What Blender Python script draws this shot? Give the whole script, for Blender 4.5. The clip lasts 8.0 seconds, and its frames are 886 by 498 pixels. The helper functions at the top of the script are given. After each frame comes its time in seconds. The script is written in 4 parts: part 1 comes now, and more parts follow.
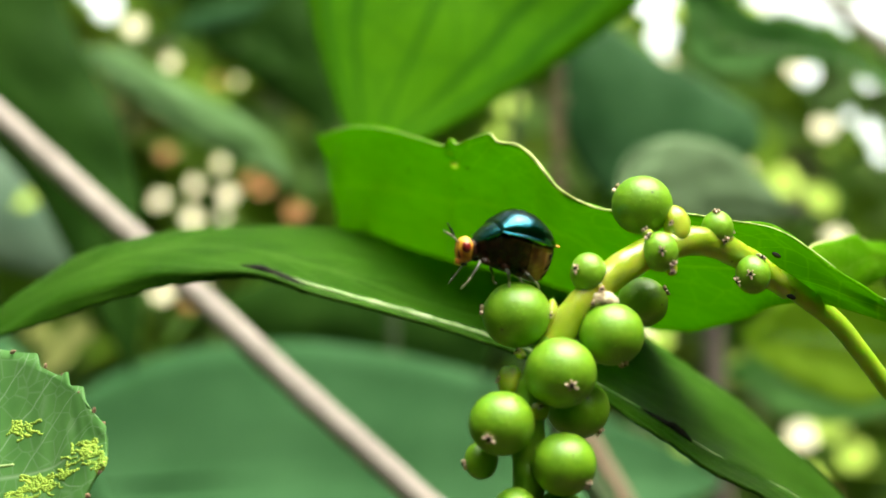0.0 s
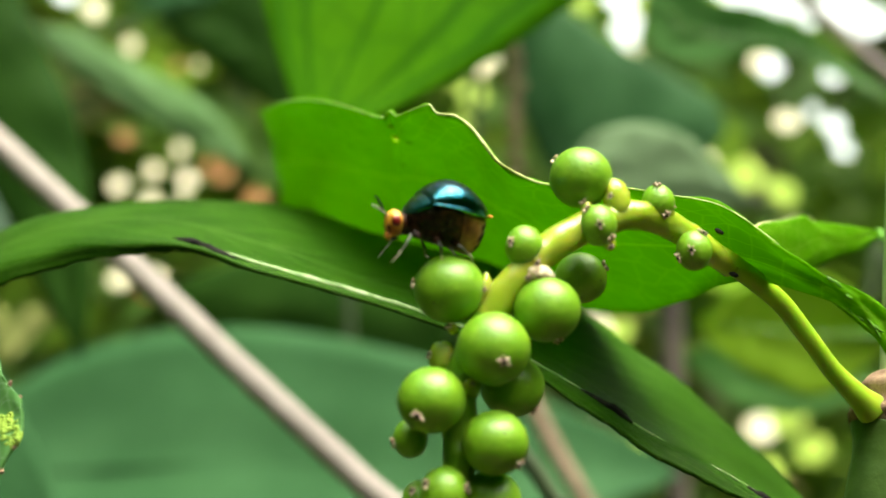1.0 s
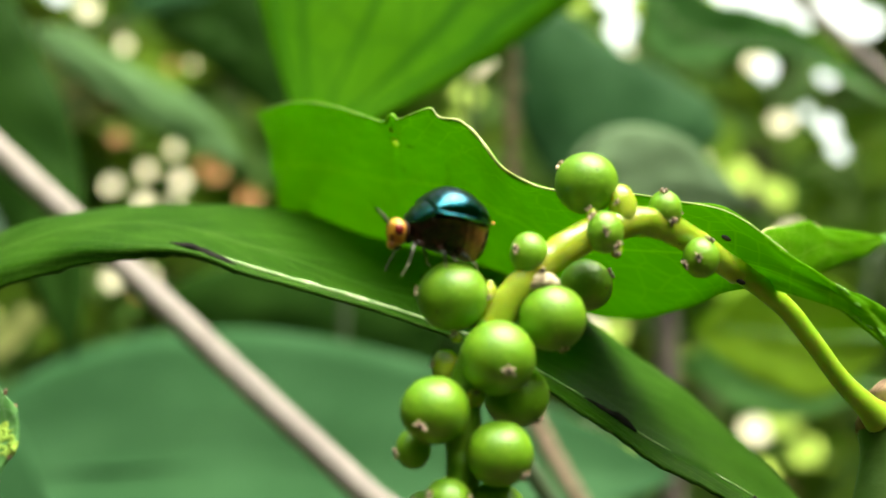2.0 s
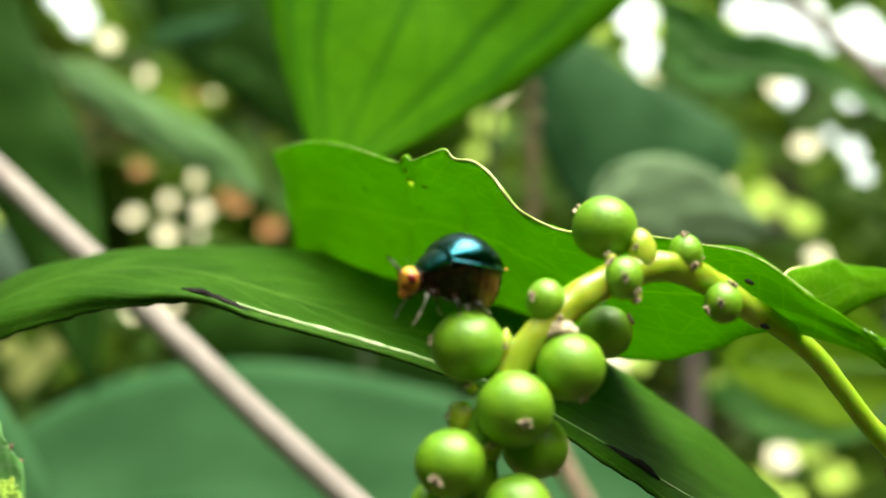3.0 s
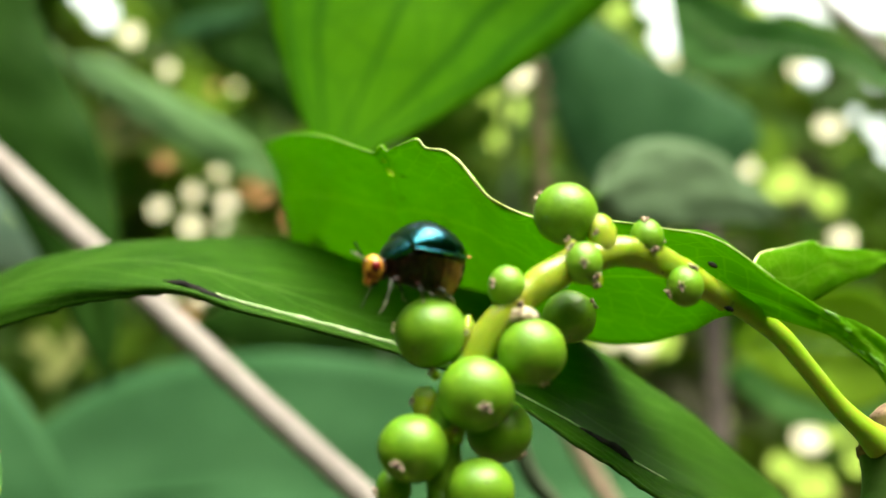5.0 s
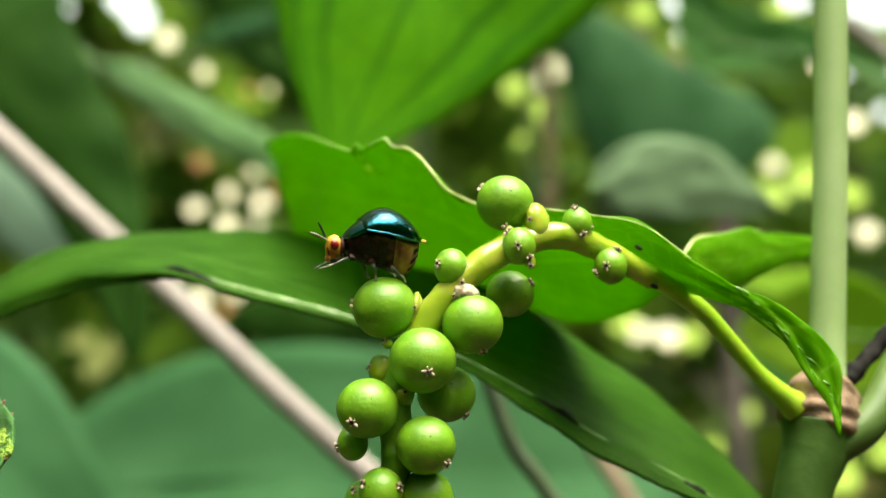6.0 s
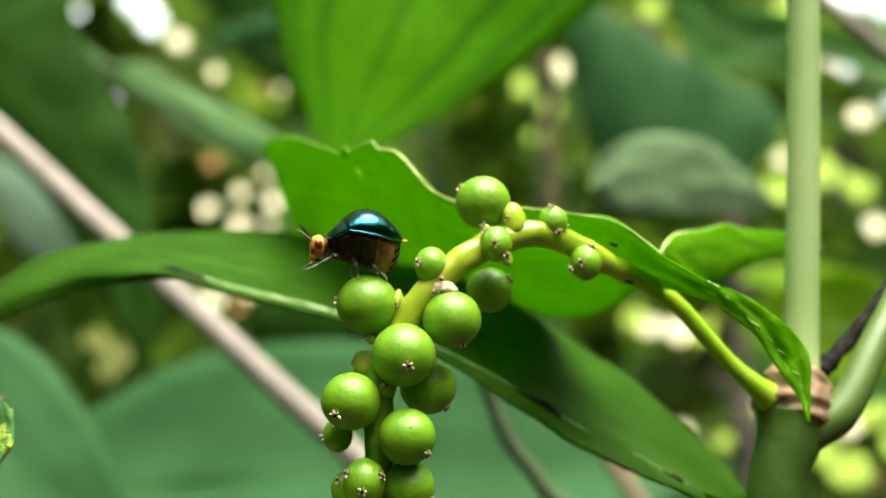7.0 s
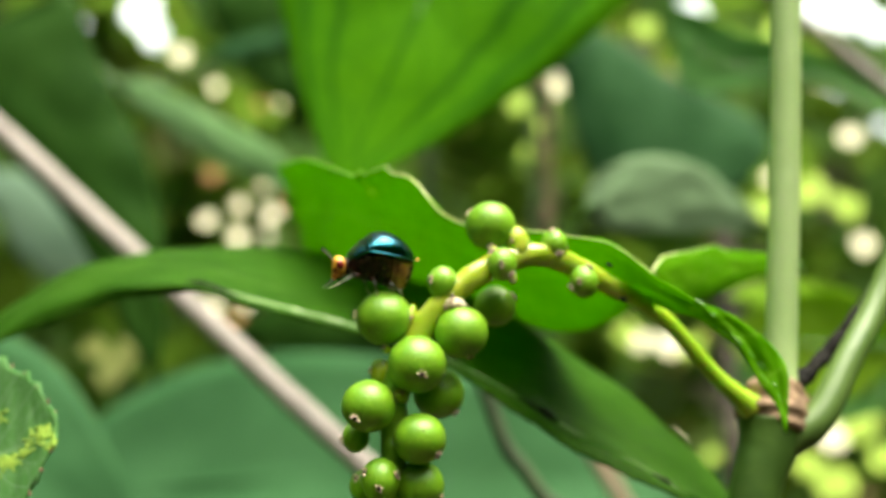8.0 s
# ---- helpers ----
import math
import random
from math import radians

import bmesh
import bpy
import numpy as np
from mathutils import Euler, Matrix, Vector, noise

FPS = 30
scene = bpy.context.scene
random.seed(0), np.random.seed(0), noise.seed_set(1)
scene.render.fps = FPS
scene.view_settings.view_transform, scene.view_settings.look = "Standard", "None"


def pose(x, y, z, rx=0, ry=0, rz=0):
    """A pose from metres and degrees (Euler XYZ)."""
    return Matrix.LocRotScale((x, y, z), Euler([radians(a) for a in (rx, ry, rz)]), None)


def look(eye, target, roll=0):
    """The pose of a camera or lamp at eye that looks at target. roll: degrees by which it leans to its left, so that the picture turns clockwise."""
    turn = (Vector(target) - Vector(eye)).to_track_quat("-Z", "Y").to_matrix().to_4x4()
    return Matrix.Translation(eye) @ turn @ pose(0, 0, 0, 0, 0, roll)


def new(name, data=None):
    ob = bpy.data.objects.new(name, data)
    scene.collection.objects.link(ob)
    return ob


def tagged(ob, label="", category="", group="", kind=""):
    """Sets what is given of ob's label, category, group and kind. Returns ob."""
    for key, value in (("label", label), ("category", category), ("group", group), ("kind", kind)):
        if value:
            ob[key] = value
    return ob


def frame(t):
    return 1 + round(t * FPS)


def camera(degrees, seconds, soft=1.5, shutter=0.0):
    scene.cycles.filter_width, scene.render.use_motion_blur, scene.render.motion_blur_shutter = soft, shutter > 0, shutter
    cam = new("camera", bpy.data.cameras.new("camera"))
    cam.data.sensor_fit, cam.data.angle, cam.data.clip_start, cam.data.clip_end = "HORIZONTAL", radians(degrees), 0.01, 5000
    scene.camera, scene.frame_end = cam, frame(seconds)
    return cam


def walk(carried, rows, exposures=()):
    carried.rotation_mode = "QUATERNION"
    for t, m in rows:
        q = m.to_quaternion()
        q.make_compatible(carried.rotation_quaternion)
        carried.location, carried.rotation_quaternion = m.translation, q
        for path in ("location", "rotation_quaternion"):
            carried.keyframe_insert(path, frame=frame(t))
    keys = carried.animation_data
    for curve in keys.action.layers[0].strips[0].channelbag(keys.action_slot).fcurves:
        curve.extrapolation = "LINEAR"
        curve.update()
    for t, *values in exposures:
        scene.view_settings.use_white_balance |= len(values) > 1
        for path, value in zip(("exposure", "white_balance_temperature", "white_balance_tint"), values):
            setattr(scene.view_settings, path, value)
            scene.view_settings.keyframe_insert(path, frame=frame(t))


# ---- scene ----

# Lengths below are in millimetres from the first eye, which is BASE above the ground.
BASE = Vector((0.0, 0.0, 1.05))


def V(x, y, z):
    return Vector((x, y, z)) * 0.001 + BASE


# ---- camera ----
cam = camera(32.83, 8.0, soft=1.6)
cam.data.dof.use_dof = True
cam.data.dof.focus_distance = 0.119
cam.data.dof.aperture_fstop = 24.0
# seconds, place in mm, yaw, pitch, roll in degrees
PATH = [
    (0.0, 0.000, 0.000, 0.000, -0.239, 9.823, -1.431),
    (0.2, -0.096, -1.210, 1.239, -0.878, 10.596, -1.200),
    (0.3, -0.143, -1.816, 1.858, -1.030, 10.782, -1.085),
    (0.5, -0.239, -3.026, 3.097, -1.594, 9.669, -0.854),
    (0.7, 0.875, -0.228, 1.494, -0.932, 10.043, -0.898),
    (0.8, 1.431, 1.171, 0.692, -1.085, 9.421, -0.921),
    (1.0, 2.545, 3.969, -0.911, -1.534, 9.501, -0.965),
    (1.2, 2.405, 4.533, -0.775, -1.783, 8.912, -0.956),
    (2.3, 1.634, 7.634, -0.025, -1.827, 9.725, -0.909),
    (2.5, 1.553, 8.932, -0.715, -1.466, 9.780, -1.120),
    (2.7, 1.969, 8.635, 0.353, -0.501, 9.629, -1.184),
    (3.0, 2.592, 8.189, 1.956, -0.920, 10.444, -1.279),
    (3.5, 4.960, 9.741, 1.241, -0.406, 10.302, -1.403),
    (4.0, 6.097, 12.758, 1.116, -0.334, 10.269, -1.543),
    (4.5, 6.721, 13.417, 1.535, -0.289, 10.315, -1.412),
    (4.7, 5.993, 12.131, 2.496, -0.179, 10.097, -1.648),
    (5.8, 15.205, -7.853, -2.621, 2.126, 9.977, -2.185),
    (6.0, 15.187, -7.873, -2.367, 2.179, 10.021, -2.100),
    (6.5, 16.435, -10.225, -2.340, 2.761, 10.042, -2.326),
    (7.0, 18.468, -12.294, -3.165, 2.854, 9.931, -2.512),
    (7.2, 18.227, -13.947, -3.962, 2.862, 10.274, -2.396),
    (7.5, 17.865, -16.427, -5.158, 2.628, 10.161, -2.221),
    (7.8, 17.564, -20.455, -8.669, 2.936, 9.905, -2.524),
    (8.0, 17.352, -24.216, -4.573, 2.520, 10.390, -1.980),
]


def eye_pose(x, y, z, yaw, pitch, roll):
    a, b = radians(yaw), radians(pitch)
    eye = V(x, y, z)
    return look(eye, eye + Vector((-math.sin(a) * math.cos(b), math.cos(a) * math.cos(b), math.sin(b))), roll)


walk(cam, [(row[0], eye_pose(*row[1:])) for row in PATH], exposures=[(0.0, 1.79, 6900, -4), (8.0, 1.79, 6900, -4)])

# ---- world and sun ----
SUN_UP, SUN_ROUND = 71.0, 138.0
world = bpy.data.worlds.new("sky")
scene.world = world
world.use_nodes = True
wn = world.node_tree.nodes
sky = wn.new("ShaderNodeTexSky")
sky.sky_type, sky.sun_disc = "NISHITA", False
sky.sun_elevation, sky.sun_rotation = radians(SUN_UP), radians(SUN_ROUND)
sky.air_density, sky.dust_density, sky.ozone_density = 0.5, 6.0, 0.5
world.node_tree.links.new(sky.outputs["Color"], wn["Background"].inputs["Color"])
wn["Background"].inputs["Strength"].default_value = 0.15
sun = new("sun", bpy.data.lights.new("sun", "SUN"))
sun.data.energy, sun.data.angle, sun.data.color = 1.85, radians(56), (1.0, 0.97, 0.90)
up, turn = radians(SUN_UP), radians(SUN_ROUND)
sun.matrix_world = look((0, 0, 6), Vector((0, 0, 6)) - Vector((math.sin(turn) * math.cos(up), math.cos(turn) * math.cos(up), math.sin(up))))


# ---- materials ----
def nodes_of(name):
    m = bpy.data.materials.new(name)
    m.use_nodes = True
    return m, m.node_tree.nodes, m.node_tree.links, m.node_tree.nodes["Principled BSDF"]


def ramp(n, stops):
    r = n.new("ShaderNodeValToRGB")
    els = r.color_ramp.elements
    while len(els) < len(stops):
        els.new(0.5)
    for e, (p, c) in zip(els, stops):
        e.position, e.color = p, (*c, 1)
    return r


def noise_tex(n, l, scale, detail=4.0, rough=0.55, coord="Object"):
    tc = n.new("ShaderNodeTexCoord")
    t = n.new("ShaderNodeTexNoise")
    t.inputs["Scale"].default_value, t.inputs["Detail"].default_value, t.inputs["Roughness"].default_value = scale, detail, rough
    l.new(tc.outputs[coord], t.inputs["Vector"])
    return t


def math_node(n, l, op, a, b=None, clamp=False):
    m = n.new("ShaderNodeMath")
    m.operation, m.use_clamp = op, clamp
    for i, v in enumerate((a, b)):
        if v is None:
            continue
        if isinstance(v, (int, float)):
            m.inputs[i].default_value = v
        else:
            l.new(v, m.inputs[i])
    return m.outputs[0]


def mix_rgb(n, l, fac, a, b, blend="MIX"):
    m = n.new("ShaderNodeMix")
    m.data_type, m.blend_type = "RGBA", blend
    for sock, v in ((m.inputs[0], fac), (m.inputs[6], a), (m.inputs[7], b)):
        if isinstance(v, (int, float)):
            sock.default_value = v
        elif isinstance(v, tuple):
            sock.default_value = (*v, 1)
        else:
            l.new(v, sock)
    return m.outputs[2]


def bump(n, l, bsdf, height, strength, distance):
    b = n.new("ShaderNodeBump")
    b.inputs["Strength"].default_value, b.inputs["Distance"].default_value = strength, distance
    l.new(height, b.inputs["Height"])
    l.new(b.outputs["Normal"], bsdf.inputs["Normal"])


def plain(name, stops, scale, roughness=0.5, spots=None, metallic=0.0, bump_by=0.0, detail=5.0, spec=0.5, coat=0.0, sss=0.0, radius=0.001, coord="Object"):
    """A surface whose colour wanders over the stops, with a relief of bump_by metres."""
    m, n, l, p = nodes_of(name)
    t = noise_tex(n, l, scale, detail, coord=coord)
    r = ramp(n, stops)
    l.new(t.outputs["Fac"], r.inputs["Fac"])
    col = r.outputs["Color"]
    for every, size, tone in spots or ():
        vor = n.new("ShaderNodeTexVoronoi")
        vor.inputs["Scale"].default_value = every
        tc = n.new("ShaderNodeTexCoord")
        l.new(tc.outputs[coord], vor.inputs["Vector"])
        dot = math_node(n, l, "LESS_THAN", vor.outputs["Distance"], size)
        col = mix_rgb(n, l, dot, col, tone)
    l.new(col, p.inputs["Base Color"])
    p.inputs["Roughness"].default_value, p.inputs["Metallic"].default_value = roughness, metallic
    p.inputs["Specular IOR Level"].default_value = spec
    p.inputs["Coat Weight"].default_value = coat
    if sss:
        p.inputs["Subsurface Weight"].default_value = sss
        p.inputs["Subsurface Radius"].default_value = (0.6, 1.0, 0.15)
        p.inputs["Subsurface Scale"].default_value = radius
    if bump_by:
        t2 = noise_tex(n, l, scale * 6, 4, coord=coord)
        bump(n, l, p, t2.outputs["Fac"], 0.6, bump_by)
    return m


def leaf_material(name, dark, light, through_colour, let=0.45, rough=0.5, side_veins=9, slant=0.55, vein=(0.3, 0.5, 0.12), vein_amount=0.35, net=1400.0, scale=180.0, spec=0.08, blotch=None, vein_width=0.06, tint=(0.16, 0.22, 0.15), relief=0.35, arch=0.0):
    """Leaf: mottled green, a midrib and slanting side veins by the blade's UV, a fine net, and light passing through."""
    m, n, l, p = nodes_of(name)
    t = noise_tex(n, l, scale, 6)
    r = ramp(n, [(0.3, dark), (0.72, light)])
    l.new(t.outputs["Fac"], r.inputs["Fac"])
    uv = n.new("ShaderNodeUVMap")
    sep = n.new("ShaderNodeSeparateXYZ")
    l.new(uv.outputs["UV"], sep.inputs["Vector"])
    across = math_node(n, l, "ABSOLUTE", math_node(n, l, "SUBTRACT", sep.outputs["Y"], 0.5))
    wob = noise_tex(n, l, scale * 0.6, 3)
    along = math_node(n, l, "SUBTRACT", sep.outputs["X"], math_node(n, l, "MULTIPLY", across, slant))
    along = math_node(n, l, "ADD", along, math_node(n, l, "MULTIPLY", wob.outputs["Fac"], 0.10))
    saw = math_node(n, l, "FRACT", math_node(n, l, "MULTIPLY", along, side_veins))
    dist = math_node(n, l, "ABSOLUTE", math_node(n, l, "SUBTRACT", saw, 0.5))
    line = math_node(n, l, "SUBTRACT", 1.0, math_node(n, l, "DIVIDE", dist, vein_width), clamp=True)
    mid = math_node(n, l, "SUBTRACT", 1.0, math_node(n, l, "DIVIDE", across, 0.012), clamp=True)
    if arch:
        # long side veins that run with the margin and meet at the tip
        line = math_node(n, l, "MULTIPLY", line, 0.35)
        bent = math_node(n, l, "ADD", across, math_node(n, l, "MULTIPLY", math_node(n, l, "SUBTRACT", wob.outputs["Fac"], 0.5), 0.16))
        for place in (arch, arch * 1.6):
            far = math_node(n, l, "ABSOLUTE", math_node(n, l, "SUBTRACT", bent, place))
            line = math_node(n, l, "MAXIMUM", line, math_node(n, l, "SUBTRACT", 1.0, math_node(n, l, "DIVIDE", far, 0.032), clamp=True))
        mid = math_node(n, l, "SUBTRACT", 1.0, math_node(n, l, "DIVIDE", across, 0.022), clamp=True)
    vor = n.new("ShaderNodeTexVoronoi")
    vor.feature = "DISTANCE_TO_EDGE"
    vor.inputs["Scale"].default_value = net
    tc = n.new("ShaderNodeTexCoord")
    l.new(tc.outputs["Object"], vor.inputs["Vector"])
    fine = math_node(n, l, "SUBTRACT", 1.0, math_node(n, l, "DIVIDE", vor.outputs["Distance"], 0.06), clamp=True)
    fine = math_node(n, l, "MULTIPLY", fine, 0.35)
    veins = math_node(n, l, "MAXIMUM", math_node(n, l, "MAXIMUM", line, mid), fine)
    col = mix_rgb(n, l, math_node(n, l, "MULTIPLY", veins, vein_amount), r.outputs["Color"], vein)
    if blotch:
        b = noise_tex(n, l, blotch[0], 5, 0.7)
        mask = ramp(n, [(blotch[1], (0, 0, 0)), (blotch[1] + 0.03, (1, 1, 1))])
        l.new(b.outputs["Fac"], mask.inputs["Fac"])
        col = mix_rgb(n, l, mask.outputs["Color"], col, blotch[2])
    l.new(col, p.inputs["Base Color"])
    p.inputs["Roughness"].default_value = rough
    p.inputs["Specular IOR Level"].default_value = spec
    p.inputs["Specular Tint"].default_value = (*tint, 1)
    grain = noise_tex(n, l, scale * 12, 3)
    h = math_node(n, l, "ADD", math_node(n, l, "MULTIPLY", veins, -0.7), math_node(n, l, "MULTIPLY", grain.outputs["Fac"], 0.5))
    bump(n, l, p, h, relief, 0.00025)
    tr = n.new("ShaderNodeBsdfTranslucent")
    thr = mix_rgb(n, l, t.outputs["Fac"], tuple(c * 0.8 for c in through_colour), through_colour)
    thr = mix_rgb(n, l, math_node(n, l, "MULTIPLY", veins, vein_amount * 0.7), thr, vein)
    l.new(thr, tr.inputs["Color"])
    mx = n.new("ShaderNodeMixShader")
    mx.inputs[0].default_value = let
    l.new(p.outputs[0], mx.inputs[1])
    l.new(tr.outputs[0], mx.inputs[2])
    l.new(mx.outputs[0], n["Material Output"].inputs["Surface"])
    return m


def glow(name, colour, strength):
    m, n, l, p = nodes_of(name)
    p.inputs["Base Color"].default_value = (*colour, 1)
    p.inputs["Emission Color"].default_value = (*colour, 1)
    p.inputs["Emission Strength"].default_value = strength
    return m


LEAF_BRIGHT = leaf_material("leaf_bright", (0.078, 0.265, 0.004), (0.13, 0.34, 0.008), (0.24, 0.53, 0.005), let=0.5, side_veins=13, vein=(0.55, 0.85, 0.10), vein_amount=0.42, net=300, relief=0.12, vein_width=0.022)
LEAF_LONG = leaf_material("leaf_long", (0.015, 0.055, 0.003), (0.032, 0.092, 0.007), (0.025, 0.10, 0.003), let=0.13, side_veins=14, slant=0.7, vein_amount=0.12, rough=0.42, spec=0.08, tint=(0.4, 0.6, 0.15))
LEAF_NEAR = leaf_material("leaf_near", (0.062, 0.165, 0.045), (0.11, 0.245, 0.078), (0.2, 0.5, 0.05), let=0.25, vein=(0.45, 0.58, 0.40), vein_amount=0.34, rough=0.4, relief=0.1, net=620, vein_width=0.035)
LEAF_TOP = leaf_material("leaf_top", (0.050, 0.185, 0.004), (0.092, 0.275, 0.007), (0.132, 0.38, 0.004), let=0.5, side_veins=7, slant=0.9, vein=(0.015, 0.085, 0.004), vein_amount=0.85, net=75, scale=60, vein_width=0.10, arch=0.24, spec=0.03)
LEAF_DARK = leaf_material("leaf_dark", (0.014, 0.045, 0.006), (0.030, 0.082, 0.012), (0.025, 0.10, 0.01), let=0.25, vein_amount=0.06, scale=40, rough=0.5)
LEAF_TEAL = leaf_material("leaf_teal", (0.014, 0.054, 0.016), (0.055, 0.135, 0.055), (0.04, 0.15, 0.04), let=0.2, vein_amount=0.06, scale=40, rough=0.45)
LEAF_GREY = leaf_material("leaf_grey", (0.135, 0.205, 0.115), (0.165, 0.25, 0.14), (0.08, 0.22, 0.04), let=0.25, vein_amount=0.1, scale=40, rough=0.5)
LEAF_PALE = leaf_material("leaf_pale", (0.15, 0.29, 0.11), (0.23, 0.39, 0.18), (0.22, 0.44, 0.12), let=0.4, vein_amount=0.1, scale=40)
LEAF_BROAD = leaf_material("leaf_broad", (0.038, 0.112, 0.042), (0.066, 0.168, 0.070), (0.07, 0.2, 0.045), let=0.3, vein_amount=0.03, scale=30, side_veins=6, slant=0.5, vein_width=0.03, rough=0.45)
LEAF_HIGH = leaf_material("leaf_high", (0.06, 0.16, 0.04), (0.10, 0.24, 0.065), (0.14, 0.38, 0.06), let=0.5, scale=30, side_veins=5, vein_amount=0.12, rough=0.45)
LEAF_LOW = leaf_material("leaf_low", (0.09, 0.22, 0.06), (0.15, 0.33, 0.10), (0.22, 0.50, 0.12), let=0.55, scale=30, side_veins=4, vein_amount=0.1)
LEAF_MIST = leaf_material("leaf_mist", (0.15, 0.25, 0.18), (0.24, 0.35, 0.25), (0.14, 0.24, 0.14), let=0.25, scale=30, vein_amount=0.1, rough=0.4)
LEAF_LIME = leaf_material("leaf_lime", (0.16, 0.30, 0.018), (0.25, 0.41, 0.03), (0.36, 0.58, 0.03), let=0.55, scale=30)
WET = plain("wet_leaf", [(0.3, (0.10, 0.28, 0.02)), (0.7, (0.16, 0.38, 0.04))], 500, roughness=0.16, coat=0.6, spec=0.8, bump_by=0.00003)
PEDUNCLE = plain("peduncle_skin", [(0.3, (0.24, 0.40, 0.02)), (0.7, (0.36, 0.50, 0.04))], 250, roughness=0.35, bump_by=0.00003, sss=0.8, radius=0.0014)
RACHIS_LOW = plain("rachis_green", [(0.3, (0.10, 0.24, 0.012)), (0.7, (0.18, 0.34, 0.02))], 250, roughness=0.35, bump_by=0.00004)
LEAF_TORN = leaf_material("leaf_torn", (0.45, 0.52, 0.10), (0.6, 0.66, 0.2), (0.9, 0.95, 0.3), let=0.7, vein_amount=0.0)
LICHEN = plain("lichen_crust", [(0.3, (0.17, 0.30, 0.03)), (0.7, (0.30, 0.43, 0.05))], 900, roughness=0.8)
RIM = plain("pale_rim", [(0.3, (0.40, 0.52, 0.10)), (0.7, (0.66, 0.70, 0.34))], 400, roughness=0.5)
BERRY = plain("berry_skin", [(0.3, (0.115, 0.27, 0.008)), (0.7, (0.195, 0.38, 0.016))], 420, roughness=0.43, bump_by=0.00008, spec=0.6, coat=0.05, spots=[(2600, 0.14, (0.23, 0.48, 0.025)), (700, 0.06, (0.06, 0.05, 0.02))], sss=0.35, radius=0.0012)
RACHIS = plain("rachis_skin", [(0.3, (0.26, 0.36, 0.025)), (0.7, (0.43, 0.49, 0.06))], 250, roughness=0.2, bump_by=0.0001, coat=0.4, spots=[(800, 0.07, (0.10, 0.06, 0.03))], sss=0.8, radius=0.0016)
STIGMA = plain("stigma_bark", [(0.36, (0.26, 0.16, 0.11)), (0.56, (0.74, 0.58, 0.44))], 1800, roughness=0.7, bump_by=0.0001)
SCAB = plain("scab", [(0.36, (0.14, 0.08, 0.05)), (0.5, (0.42, 0.36, 0.2)), (0.62, (0.62, 0.54, 0.42))], 1500, roughness=0.55, bump_by=0.00025)
BLACK = plain("black_scale", [(0.3, (0.006, 0.006, 0.006)), (0.7, (0.02, 0.018, 0.015))], 900, roughness=0.85, spec=0.15)
SPIKE_OLD = plain("old_spike", [(0.3, (0.06, 0.05, 0.022)), (0.7, (0.20, 0.15, 0.08))], 300, roughness=0.8)
NODE_BARK = plain("node_bark", [(0.3, (0.11, 0.06, 0.035)), (0.7, (0.38, 0.25, 0.15))], 700, roughness=0.8, bump_by=0.0003)
STEM_GREEN = plain("stem_green", [(0.3, (0.06, 0.19, 0.02)), (0.7, (0.12, 0.28, 0.04))], 120, roughness=0.4, bump_by=0.0001, sss=0.1)
STEM_VINE = plain("stem_vine", [(0.3, (0.03, 0.075, 0.010)), (0.7, (0.08, 0.15, 0.025))], 160, roughness=0.45, bump_by=0.00015, spots=[(500, 0.06, (0.05, 0.03, 0.02))])
STEM_PALE = plain("stem_pale", [(0.3, (0.26, 0.37, 0.14)), (0.7, (0.34, 0.44, 0.20))], 90, roughness=0.45, bump_by=0.0001, sss=0.1)
STEM_OLIVE = plain("stem_olive", [(0.3, (0.065, 0.12, 0.022)), (0.7, (0.11, 0.175, 0.04))], 150, roughness=0.45, bump_by=0.00008)
MIDRIB = plain("midrib_green", [(0.36, (0.12, 0.24, 0.06)), (0.5, (0.27, 0.40, 0.15)), (0.64, (0.44, 0.53, 0.32))], 500, roughness=0.5)
TWIG = plain("twig_tan", [(0.3, (0.205, 0.175, 0.16)), (0.7, (0.325, 0.285, 0.265))], 150, roughness=0.7, bump_by=0.0003)
TWIG_DRY = plain("twig_dry", [(0.3, (0.20, 0.13, 0.09)), (0.7, (0.42, 0.30, 0.22))], 150, roughness=0.75, bump_by=0.0003)
TWIG_DARK = plain("twig_dark", [(0.3, (0.018, 0.034, 0.010)), (0.7, (0.05, 0.085, 0.028))], 150, roughness=0.7, bump_by=0.0002)
BARK = plain("trunk_bark", [(0.3, (0.04, 0.035, 0.03)), (0.7, (0.14, 0.11, 0.09))], 40, roughness=0.85, bump_by=0.002)


# ---- building helpers ----
from mathutils.bvhtree import BVHTree


def spline(points, count):
    """Catmull-Rom through the points, count samples."""
    p = [Vector(q) for q in points]
    p = [p[0] * 2 - p[1], *p, p[-1] * 2 - p[-2]]
    out = []
    for i in range(count):
        s = i / (count - 1) * (len(p) - 3)
        k = min(int(s), len(p) - 4)
        f = s - k
        a, b, c, d = p[k:k + 4]
        out.append(0.5 * (2 * b + (c - a) * f + (2 * a - 5 * b + 4 * c - d) * f * f + (3 * b - a - 3 * c + d) * f ** 3))
    return out


def thing(name, label, category, at, group="", kind=""):
    ob = new(name)
    ob.empty_display_size = 0.002
    ob.location = at
    bpy.context.view_layer.update()
    return tagged(ob, label, category, group, kind)


def origin_of(ob):
    p = Vector(ob.location)
    while ob.parent:
        ob = ob.parent
        p += ob.location
    return p


